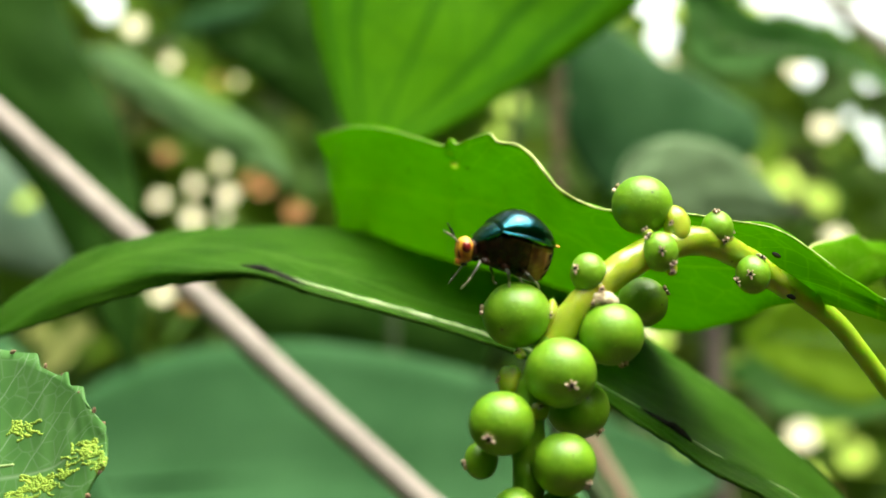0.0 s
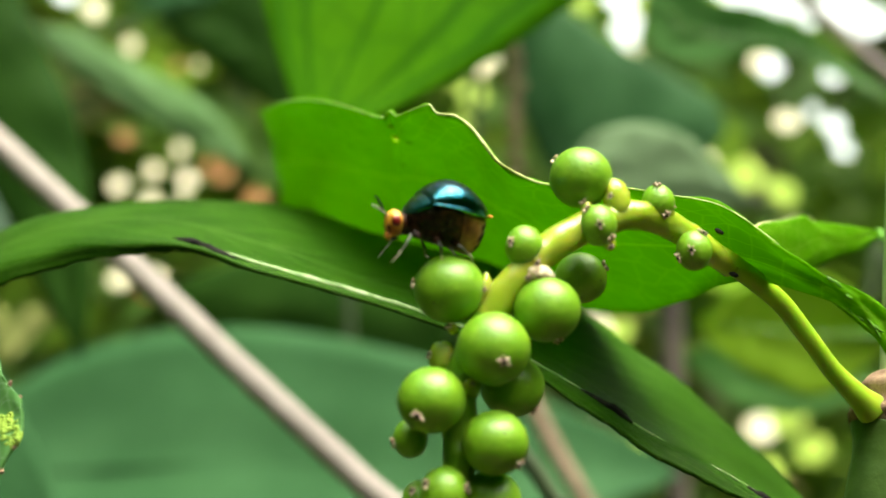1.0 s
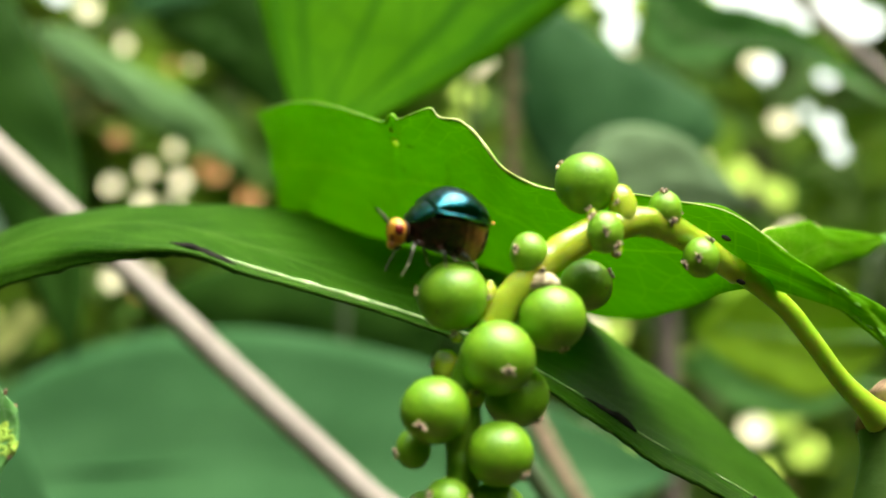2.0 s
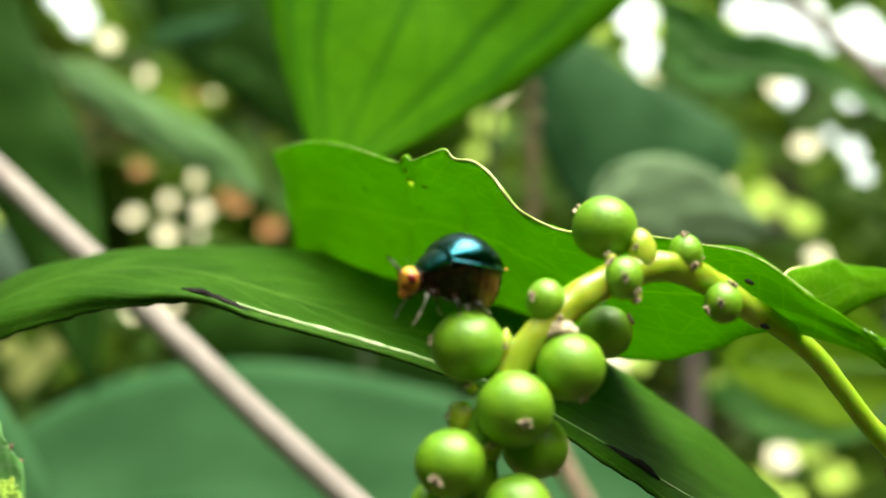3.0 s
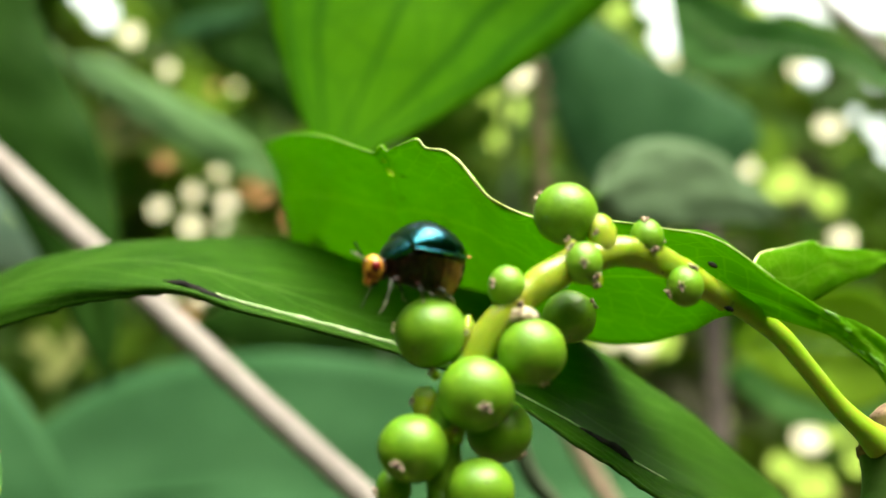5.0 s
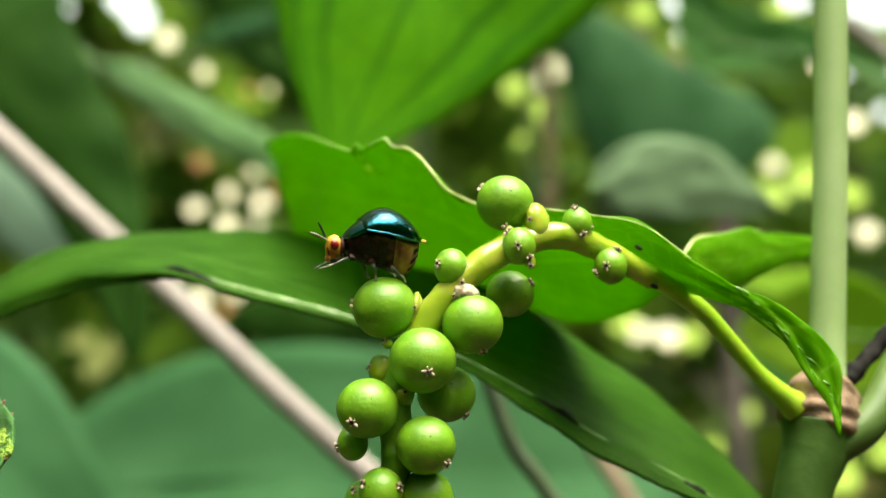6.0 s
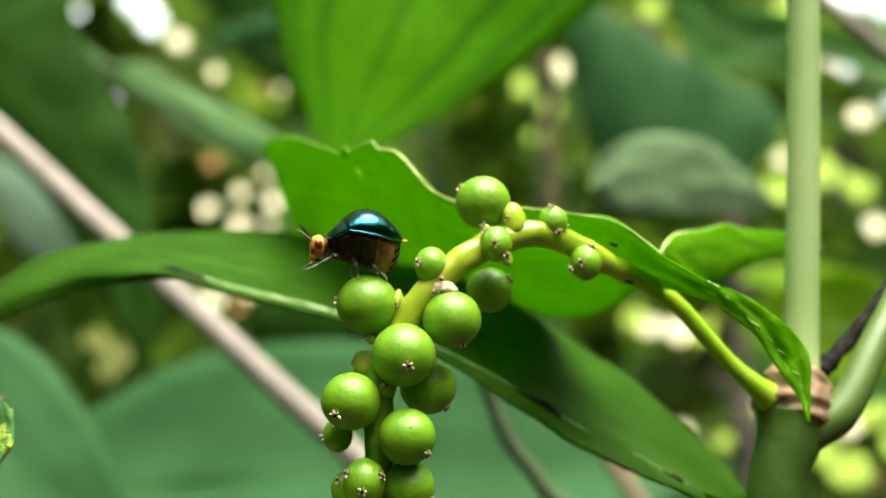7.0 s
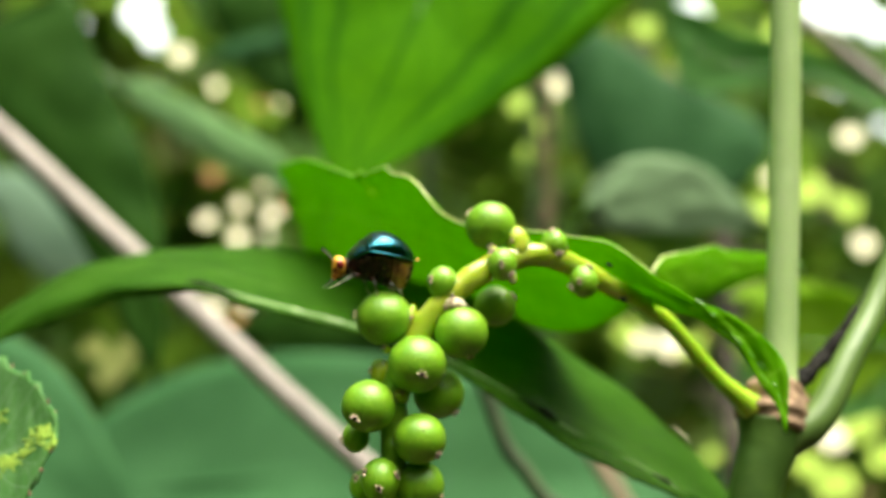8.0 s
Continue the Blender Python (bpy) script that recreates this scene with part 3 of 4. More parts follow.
def build_bitten_leaf():
    # the blade lies nearly level over the long leaf: near margin with its bites, far margin
    near = [(-14.1, 177.0, 45.0), (-9.0, 157.0, 40.7), (-3.9, 147.0, 37.6), (0.5, 137.5, 33.7), (1.5, 136.0, 33.9), (2.0, 135.0, 33.2),
           (3.4, 132.0, 32.9), (4.9, 129.5, 32.7), (5.6, 129.0, 31.8), (7.2, 127.5, 31.1), (8.6, 126.5, 29.6), (10.4, 126.5, 27.1),
           (12.7, 128.0, 26.0), (15.0, 127.0, 25.0), (19.5, 121.0, 23.5), (24.0, 118.4, 22.2), (27.5, 117.0, 20.9), (31.6, 115.0, 17.1),
           (34.4, 115.5, 15.2), (36.8, 116.0, 14.4), (39.3, 117.0, 12.9), (42.2, 118.0, 10.3), (43.0, 118.0, 7.8), (42.3, 117.0, 2.8)]
    far = [(-12.8, 195.0, 35.7), (-9.7, 192.0, 34.2), (-6.0, 188.0, 32.5), (-0.3, 184.0, 30.2), (0.8, 182.0, 29.6), (1.8, 180.0, 29.1),
           (4.4, 177.0, 27.8), (6.7, 174.0, 26.6), (7.6, 172.0, 25.9), (10.0, 169.0, 24.7), (11.7, 166.0, 23.7), (14.4, 162.0, 22.0),
           (18.6, 157.0, 19.4), (23.2, 152.0, 17.4), (26.1, 146.0, 16.8), (28.6, 139.0, 16.8), (29.7, 131.0, 16.9), (30.9, 121.0, 15.8),
           (34.3, 116.5, 13.8), (36.5, 116.5, 12.3), (38.4, 117.0, 10.6), (40.1, 117.5, 7.7), (41.7, 117.5, 5.2), (42.2, 117.0, 2.8)]
    bm = loft([near, far], 190, 24, 0.00025, belly=-0.03, teeth=0.00016, tooth_count=52, ripple=0.0005, teeth_to=0.4, ease=9)
    tree = BVHTree.FromBMesh(bm)

    def on_blade(x, z):
        way = V(x, 132, z) - V(6.7, 13.4, 1.5)
        return tree.ray_cast(V(6.7, 13.4, 1.5), way.normalized())[0]

    torn = [on_blade(x, z) for x, z in ((1.8, 31.5), (2.2, 30.6), (2.5, 30.3))]
    torn = [p for p in torn if p]
    gone = [f for f in bm.faces if any((f.calc_center_median() - p).length < 0.0005 for p in torn)]
    bmesh.ops.delete(bm, geom=gone, context="FACES")
    ob = leaf("bitten_leaf", "bright green translucent leaf with a bitten, pale-rimmed edge", bm, LEAF_BRIGHT, V(42, 117, 3))
    for p in torn:
        part("torn_spot", ball(p, 0.0004, 0.0007, 0.0001, Euler((0, radians(40), 0)).to_matrix(), 12, 8), LEAF_TORN, ob, "pale yellow torn spot")

    def mark(name, x, z, wide, tall, lean, material, label, deep=0.00012):
        at = on_blade(x, z)
        if at:
            part(name, ball(at, wide * 0.001, deep, tall * 0.001, Euler((0, radians(lean), 0)).to_matrix(), 12, 8), material, ob, label)

    for x, z, lean in [(3.6, 30.0, 12), (3.2, 28.1, 38), (1.3, 25.1, 35), (-5.5, 27.9, 20), (-1.2, 29.9, 60)]:
        mark("scratch", x, z, 0.5, 0.1, lean, TWIG_DARK, "dark dry scratch", 0.00005)
    rng = random.Random(8)
    for k in range(14):
        u = k / 13
        x, z = 35.0 + 7.2 * u + rng.uniform(-0.5, 0.5), 14.6 - 8.4 * u ** 1.25 + rng.uniform(-0.5, 0.5)
        at = tree.ray_cast(V(x, 90, z), Vector((0, 1, 0)))[0]
        if at:
            part("wet_streak", ball(at, rng.uniform(0.0003, 0.0008), 0.00006, rng.uniform(0.00008, 0.00017), Euler((0, radians(42 + rng.uniform(-10, 25)), 0)).to_matrix(), 12, 8), WET, ob, "shiny wet streak")
    rim = spline([V(*p) for p in near], 120)
    part("rim", tube(rim[1:88], [0.00004, 0.00004, 0.00004, 0.00005, 0.00012, 0.00016, 0.0001, 0.00006, 0.00004], 150, 8, knobs=0.5), RIM, ob, "pale cream thickened rim")
    part("petiole", to_ground([(-8, 186, 36.2), (-10, 215, 43), (-10, 300, 61), (-12, 446, 75), (-14, 452, 30)], 0.0016), TWIG_DARK, ob)
    return ob


def build_long_leaf():
    back = [(-45.6, 150, 18.8), (-41.8, 155, 24.3), (-36.9, 160, 28.5), (-27.9, 164, 31.1), (-18.1, 166, 31.8), (-8.6, 166, 30.8), (0.1, 162.0, 27.0), (12.8, 158.0, 22.7), (20.9, 155.0, 17.3), (26.9, 155.0, 13.0), (32.2, 155.0, 8.6), (38.2, 152.0, 2.0), (41.3, 147.0, -3.0)]
    rib = [(-44.1, 146, 17.6), (-37.5, 143, 20.4), (-30.6, 140, 22.4), (-24.2, 138, 23.1), (-16.5, 137, 22.2), (-9.6, 136.5, 19.8), (-1.0, 136, 17.1),
           (6.6, 135, 14.4), (12.1, 134, 11.6), (18.4, 133, 7.7), (23.5, 132, 4.2), (29, 131, 1.1), (34.8, 130, -2.7)]
    front = [(x, y - interp([(-14, 1.1), (-8, 1.0), (8, 2.2), (20, 3.6), (34, 1.5)], x), z - d) for (x, y, z), d in zip(rib, (0.7, 2.0, 2.5, 2.2, 1.1, 0.7, 0.7, 0.8, 1.2, 1.8, 2.0, 1.8, 0.6))]
    ob = leaf("long_leaf", "long arching green leaf with a blackened pale fold", loft([back, [tuple(Vector(a).lerp(Vector(b), 0.5) + Vector((0, 0, interp([(-18, 1.2), (-4, 0.5), (4, -0.6), (16, -1.0), (30, -0.5)], b[0])))) for a, b in zip(back, rib)], rib, front], 120, 26, 0.0003, ripple=0.0003, teeth=0.0003, tooth_count=36), LEAF_LONG, V(40, 140, -4))
    for pts in ([(-18.0, 136.7, 22.6), (-16.4, 136.2, 22.2), (-14.5, 136.0, 21.4), (-12.2, 135.9, 20.4)], [(17.6, 132.8, 8.3), (19.1, 132.1, 7.3), (20.9, 131.8, 6.1), (21.8, 131.8, 5.3)], [(31.0, 130.2, -0.2), (32.2, 129.6, -1.2), (32.8, 129.6, -1.9)]):
        part("black_scar", tube([V(*p) for p in pts], [0.0001, 0.00026, 0.0003, 0.00012], 32, 10, knobs=1.0), BLACK, ob, "blackened torn edge")
    part("midrib", tube([V(x, y - 0.2, z + 0.1) for x, y, z in rib[4:]], [0.00005, 0.00022, 0.00026, 0.00016, 0.00012, 0.00012, 0.00008, 0.00006, 0.00004], 90, 8, knobs=0.45), MIDRIB, ob, "pale green midrib")
    part("petiole", tube([V(36.2, 128.2, -3.6), V(38, 128, -6.5), V(38.6, 128, -11)], [0.0008, 0.001, 0.0014], 20, 12), STEM_GREEN, ob)
    return ob


build_bitten_leaf()
build_long_leaf()


def simple_leaf(name, label, base, tip, width, face_to, material, rib, root, bend=0.0, rib_r=0.0006, **kw):
    """A whole leaf: blade, midrib, petiole, and the stem that carries it, which runs by the root points (mm) down to the ground."""
    ob = thing(name, label, "leaf", V(*base))
    part("blade", blade(base, tip, width, face_to, bend=bend, **kw), material, ob)
    a, c = V(*base), V(*tip)
    d = c - a
    up_way = d.cross(Vector(face_to)).normalized().cross(d).normalized()
    mids = [a + d * u + up_way * (bend * d.length * 4 * u * (1 - u) - 0.0002) for u in (0.0, 0.15, 0.35, 0.55, 0.75, 0.92)]
    part("midrib", tube(mids, [rib_r, rib_r * 0.8, rib_r * 0.5, rib_r * 0.2], 30, 8), rib, ob)
    end = V(*root[0])
    part("petiole", tube([end, a.lerp(end, 0.5) + Vector((0, 0, 0.002)), a, mids[1]], [rib_r * 1.4, rib_r * 1.3, rib_r * 1.1, rib_r * 0.7], 24, 10), rib, ob)
    part("stem", to_ground(root, 0.0022), TWIG_DARK, ob)
    return ob


def build_small_leaf():
    top = [(32.4, 131.0, 20.8), (34.0, 134.0, 22.7), (37.2, 139.0, 23.9), (40.3, 143.0, 25.1), (42.2, 145.0, 24.9), (47.4, 149.0, 25.0), (51.4, 154.0, 25.4)]
    low = [(32.4, 131.0, 20.3), (34.3, 134.0, 18.4), (37.6, 139.0, 18.3), (41.4, 143.0, 20.2), (44.3, 146.0, 21.6), (47.6, 149.0, 22.8), (51.4, 154.0, 25.1)]
    ob = leaf("small_leaf", "fresh green leaf with a pale rim behind the stem", loft([top, low], 60, 14, 0.00025, belly=0.10, ripple=0.0003, seed=3), LEAF_BRIGHT, V(51.4, 154.0, 25.4))
    part("rim", tube([V(*p) for p in [low[1], low[0], top[0], top[1], top[2], top[3], top[4]]], [0.0001, 0.00014, 0.00011, 0.00007], 60, 8), RIM, ob, "pale yellow-green rim")
    part("stem", tube([V(51.0, 153.7, 25.3), V(50.5, 147, 22.5), V(48.2, 139, 22.5), V(46.4, 131.5, 23.5)], [0.0005, 0.0006, 0.0008], 30, 10), STEM_GREEN, ob)


build_small_leaf()


def build_toothed_leaf():
    top = [(-90, 128, 17), (-58, 126, 18), (-42, 124, 16), (-36.3, 123, 14.2), (-31.3, 120, 12.0), (-28.1, 117.5, 9.8), (-25.6, 115.5, 6.6)]
    low = [(-90, 116, -12), (-58, 115, -14), (-42, 114, -11), (-33.5, 114, -7.5), (-29.6, 114, -4.0), (-27.0, 114, 0.8), (-25.3, 114.6, 4.6)]
    bm = loft([top, low], 130, 24, 0.0003, belly=-0.03, teeth=0.0011, tooth_count=8, ripple=0.00015, seed=9)
    tree = BVHTree.FromBMesh(bm)
    ob = leaf("toothed_leaf", "toothed green leaf with pale veins and yellow lichen", bm, LEAF_NEAR, V(-90, 122, 3))
    part("midrib", tube([V(-88, 121, 3), V(-58, 119.8, 3), V(-40, 118.4, 3.6), V(-33, 117, 4.2)], [0.0005, 0.0004, 0.00025, 0.0001], 40, 8), STEM_PALE, ob)
    part("stem", to_ground([(-88, 121, 3), (-100, 123, 0), (-108, 124, -40)], 0.0018), STEM_GREEN, ob)
    rng = random.Random(3)
    edge = spline([V(*p) for p in top[3:]], 20) + spline([V(*p) for p in low[3:]], 20)
    for k in (2, 6, 9, 13, 16, 18, 23, 27, 31, 34, 37):
        c = edge[k]
        bm = ball(c, 0.00016, 0.0001, 0.00024, Euler((0, 0.6 * k, 0)).to_matrix(), 10, 8)
        for v in bm.verts:
            v.co += (v.co - c) * 0.6 * noise.noise(v.co * 3000)
        part("dry_tip", bm, NODE_BARK, ob, "brown withered tooth tip")
    for x, z, n, wide in [(-33.0, 7.1, 5, 0.25), (-27.2, 5.0, 9, 0.62), (-25.7, 4.3, 5, 0.30), (-31.0, 2.7, 9, 0.65), (-28.4, 3.3, 3, 0.30), (-32.7, 1.7, 5, 0.40)]:
        bm = bmesh.new()
        for branch in range(n * 3):
            px, pz, way = x + rng.gauss(0, wide), z + rng.gauss(0, 0.2), rng.choice((0.1, 3.2)) + rng.gauss(0, 0.5)
            for k in range(16):
                way += rng.gauss(0, 0.5)
                px, pz = px + 0.1 * math.cos(way), pz + 0.06 * math.sin(way)
                hit = tree.ray_cast(V(px, 60, pz), Vector((0, 1, 0)))[0]
                r = rng.uniform(0.00006, 0.00014)
                if hit:
                    m = Matrix.Translation(hit) @ Euler((rng.uniform(-0.4, 0.4), rng.uniform(0, 3), 0)).to_matrix().to_4x4() @ Matrix.Diagonal((r * 1.6, r * 0.4, r, 1))
                    bmesh.ops.create_icosphere(bm, subdivisions=1, radius=1.0, matrix=m)
        part("lichen_patch", bm, LICHEN, ob, "crusty yellow-green lichen patch")


build_toothed_leaf()
simple_leaf("upper_leaf", "broad backlit green leaf hanging from above", (22, 242, 132), (-10.4, 222, 52.6), 78, (0.1, -1, 0.2), LEAF_TOP, STEM_GREEN, [(29, 248, 158), (70, 255, 172), (125, 258, 140), (132, 258, 0)], bend=-0.03, fold=0.12, shape=0.62, nu=60, rib_r=0.0005)
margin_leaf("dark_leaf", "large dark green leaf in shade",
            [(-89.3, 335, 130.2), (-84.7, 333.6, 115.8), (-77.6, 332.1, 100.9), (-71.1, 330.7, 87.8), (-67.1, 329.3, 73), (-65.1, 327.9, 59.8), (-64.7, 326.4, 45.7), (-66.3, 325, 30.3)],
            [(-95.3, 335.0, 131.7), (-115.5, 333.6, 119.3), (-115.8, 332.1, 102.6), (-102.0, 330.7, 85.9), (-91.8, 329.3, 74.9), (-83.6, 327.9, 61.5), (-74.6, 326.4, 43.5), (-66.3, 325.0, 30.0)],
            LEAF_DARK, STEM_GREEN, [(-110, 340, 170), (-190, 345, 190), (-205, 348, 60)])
margin_leaf("narrow_leaf", "narrow pale green leaf with a tan lower edge",
            [(-98.3, 410, 131.3), (-86.8, 408.3, 129.3), (-73.7, 406.7, 120.9), (-59.2, 405, 112.9), (-48, 403.3, 104.1), (-42.4, 401.7, 96.7), (-39.7, 400, 89.5)],
            [(-98.3, 410, 129.6), (-89.8, 408.3, 119.5), (-76.7, 406.7, 110.1), (-66.2, 405, 102.8), (-54.3, 403.3, 96.1), (-46.3, 401.7, 92.4), (-39.7, 400, 89.2)],
            LEAF_PALE, STEM_GREEN, [(-116, 414, 146), (-175, 418, 140), (-190, 418, 20)])
simple_leaf("broad_leaf", "broad dull green leaf below", (-136, 440, 6), (74, 400, 5), 88, (0, -1, 0.5), LEAF_BROAD, LEAF_BROAD, [(-190, 445, -12), (-220, 447, -60)], bend=0.05, rib_r=0.0012)
simple_leaf("low_leaf", "mid-green leaf hanging low", (-128, 310, 36), (-64, 300, -8), 48, (0.1, -1, 0.5), LEAF_BROAD, STEM_GREEN, [(-150, 302, 36), (-175, 304, 0)], bend=0.05)
margin_leaf("teal_leaf", "large bluish dark green leaf",
            [(38.0, 500.0, 177.7), (57.7, 496.0, 165.6), (75.8, 492.0, 150.2), (93.7, 488.0, 138.3), (105.6, 484.0, 128.1), (108.6, 480.0, 117.4)],
            [(36.8, 500.0, 173.6), (41.9, 496.0, 133.9), (50.2, 492.0, 109.2), (65.2, 488.0, 96.4), (90.8, 484.0, 98.8), (108.5, 480.0, 116.4)],
            LEAF_TEAL, TWIG_DARK, [(29.3, 505, 185), (27.6, 510, 108), (30, 515, 10)])
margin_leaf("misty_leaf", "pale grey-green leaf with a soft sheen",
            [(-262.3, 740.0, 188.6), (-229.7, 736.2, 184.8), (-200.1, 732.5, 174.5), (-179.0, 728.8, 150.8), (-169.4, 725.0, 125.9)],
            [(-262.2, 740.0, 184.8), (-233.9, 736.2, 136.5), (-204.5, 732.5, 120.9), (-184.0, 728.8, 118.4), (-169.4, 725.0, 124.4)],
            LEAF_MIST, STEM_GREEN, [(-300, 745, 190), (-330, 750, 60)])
margin_leaf("grey_leaf", "dull grey-green drooping leaf",
            [(32.7, 265, 55.5), (35.2, 272.5, 63), (41.2, 280, 68.1), (49.6, 287.5, 70.9), (59.3, 295, 70), (66.3, 302.5, 66.5), (76.3, 310, 58.2)],
            [(32.7, 265, 55), (34.3, 272.5, 53), (40.5, 280, 52.8), (49.3, 287.5, 53.6), (58.4, 295, 55.1), (66.9, 302.5, 56.5), (76.3, 310, 58)],
            LEAF_GREY, STEM_GREEN, [(27, 298, 52), (18, 380, 44), (16, 460, 36), (16, 465, -20)], belly=0.06)
margin_leaf("lime_leaf", "yellow-green leaf catching the light",
            [(69.7, 345.0, 38.3), (76.2, 341.2, 43.6), (85.2, 337.5, 47.1), (97.0, 333.8, 47.2), (110.1, 330.0, 35.6)][::-1],
            [(69.7, 345.0, 37.8), (73.5, 341.2, 31.4), (82.4, 337.5, 24.4), (95.0, 333.8, 20.7), (109.8, 330.0, 31.9)][::-1],
            LEAF_LIME, STEM_GREEN, [(130, 340, 40), (150, 342, 30)])
margin_leaf("far_leaf", "mid-green leaf far behind under a patch of sky",
            [(62.7, 365.0, 131.9), (71.6, 363.0, 127.4), (81.5, 361.0, 120.6), (94.9, 359.0, 116.4), (110.4, 357.0, 105.2), (120.2, 355.0, 94.3)][::-1],
            [(63.0, 365.0, 131.2), (63.7, 363.0, 117.7), (64.7, 361.0, 107.9), (74.6, 359.0, 104.0), (93.5, 357.0, 106.5), (120.1, 355.0, 93.6)][::-1],
            LEAF_HIGH, STEM_GREEN, [(135, 362, 100), (150, 364, 80), (154, 366, 0)])
margin_leaf("far_leaf", "mid-green leaf in soft light behind the vine",
            [(82.0, 430.0, 38.5), (96.9, 426.7, 43.1), (115.2, 423.3, 39.9), (137.2, 420.0, 29.5)][::-1],
            [(82.3, 430.0, 37.5), (95.8, 426.7, 24.7), (113.8, 423.3, 21.2), (137.1, 420.0, 28.0)][::-1],
            LEAF_LOW, STEM_GREEN, [(165, 425, 40), (180, 428, 20)])
# dark blade added over bright far foliage; the shade is in its colour
margin_leaf("filler_leaf", "dark green leaf in deep shade far behind",
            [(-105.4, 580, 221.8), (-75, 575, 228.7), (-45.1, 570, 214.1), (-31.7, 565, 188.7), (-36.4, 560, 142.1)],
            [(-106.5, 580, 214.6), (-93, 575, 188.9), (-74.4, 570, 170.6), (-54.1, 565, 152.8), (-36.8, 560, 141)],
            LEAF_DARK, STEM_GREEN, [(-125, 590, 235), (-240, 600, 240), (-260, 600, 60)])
# dark blade added in place of the shade above the broad leaf
margin_leaf("filler_leaf", "dark green leaf in shade behind the broad leaf",
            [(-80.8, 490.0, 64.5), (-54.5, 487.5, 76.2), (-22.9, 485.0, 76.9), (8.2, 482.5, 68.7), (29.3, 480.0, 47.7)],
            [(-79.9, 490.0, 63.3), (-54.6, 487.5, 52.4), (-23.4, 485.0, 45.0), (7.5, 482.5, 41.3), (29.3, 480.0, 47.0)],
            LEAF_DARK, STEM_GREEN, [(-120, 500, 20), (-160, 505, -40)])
margin_leaf("filler_leaf", "dull mid-green leaf with faint light along its top",
            [(-102.9, 548.0, 181.2), (-88.9, 545.5, 187.8), (-73.8, 543.0, 190.4), (-58.9, 540.5, 192.8)],
            [(-102.9, 548.0, 180.3), (-86.7, 545.5, 179.7), (-70.6, 543.0, 182.0), (-58.9, 540.5, 191.5)],
            LEAF_BROAD, STEM_GREEN, [(-116.0, 556.0, 175.2), (-226, 600, 175), (-246, 605, 60)])
margin_leaf("filler_leaf", "small dark green leaf in deep shade",
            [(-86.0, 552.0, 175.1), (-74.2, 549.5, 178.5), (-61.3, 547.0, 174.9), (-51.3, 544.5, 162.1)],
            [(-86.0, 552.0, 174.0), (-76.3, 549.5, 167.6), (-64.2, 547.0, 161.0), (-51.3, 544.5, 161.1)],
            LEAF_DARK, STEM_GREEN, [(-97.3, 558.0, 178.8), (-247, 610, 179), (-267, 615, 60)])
simple_leaf("lime_leaf", "broad yellow-green leaf in soft light", (124.9, 450.0, 54.4), (84.1, 440.0, 62.8), 19, (0, -1, 0.8), LEAF_LIME, STEM_GREEN, [(141.6, 455.0, 55.4), (154.2, 458.0, 30.2)], bend=0.06)


# ---- pepper vine: stem, node, upright shoot, petiole ----
def build_vine():
    ob = thing("pepper_vine", "green jointed vine stem with a brown scarred node", "vine", V(20, 128, -1050))
    part("stem", tube([V(20, 128, -1055), V(22, 128, -700), V(26, 128, -350), V(30, 128, -120), V(36, 128, -25), V(40.4, 128, -4), V(42.4, 128.3, 2.0), V(43.0, 128.5, 4.3)], [0.0032, 0.003, 0.0028, 0.0026, 0.0024, 0.0025, 0.003, 0.0035], 140, 22), STEM_VINE, ob)
    part("node", tube([V(42.9, 128.5, 3.8), V(43.2, 128.6, 4.6), V(43.6, 128.9, 6.2), V(44.0, 129.4, 7.6), V(44.3, 129.8, 8.4)], [0.0034, 0.0037, 0.0036, 0.0030, 0.0016], 40, 40, knobs=0.28), NODE_BARK, ob, "rough brown scarred node")
    part("shoot", tube([V(44.2, 130, 6), V(44.9, 131, 12), V(46.6, 131, 30), V(48.2, 131, 50), V(51, 131, 90)], [0.0018, 0.00165, 0.0016, 0.0016, 0.0016], 60, 20), STEM_PALE, ob, "pale green upright shoot")
    part("petiole", tube([V(44, 128, 2.5), V(47.5, 128, 4.6), V(51.3, 130, 10.4), V(56.8, 134, 18.9), V(66, 137, 38), V(74, 141, 64)], [0.002, 0.0017, 0.0015, 0.0014, 0.0012, 0.0008], 60, 18), STEM_OLIVE, ob)
    part("dry_stipule", tube([V(45.5, 131, 8.5), V(48, 132.5, 9.8), V(51.8, 134, 13.7), V(58, 138, 21.3)], [0.0009, 0.0009, 0.0007, 0.0005, 0.0003], 60, 12, knobs=0.6), BLACK, ob, "black shrivelled stipule")
    return ob


build_vine()


# ---- pepper spike ----
def stigma_mesh():
    """A withered five-lobed tip with a dark middle."""
    bm = bmesh.new()
    bmesh.ops.create_uvsphere(bm, u_segments=30, v_segments=10, radius=1.0)
    for v in bm.verts:
        a, up_by = math.atan2(v.co.y, v.co.x), v.co.z
        r = 0.00021 + 0.00017 * math.cos(5 * a + 0.7 * math.sin(a)) + 0.00006 * math.sin(2 * a)
        v.co = Vector((v.co.x * r, v.co.y * r, 0.00016 * up_by + 0.00012 * math.hypot(v.co.x, v.co.y) ** 2))
    for f in bm.faces:
        c = f.calc_center_median()
        f.material_index = 1 if c.z > 0 and math.hypot(c.x, c.y) < 0.00014 else 0
    me = bpy.data.meshes.new("stigma")
    bm.to_mesh(me)
    bm.free()
    me.materials.append(STIGMA)
    me.materials.append(BLACK)
    return me


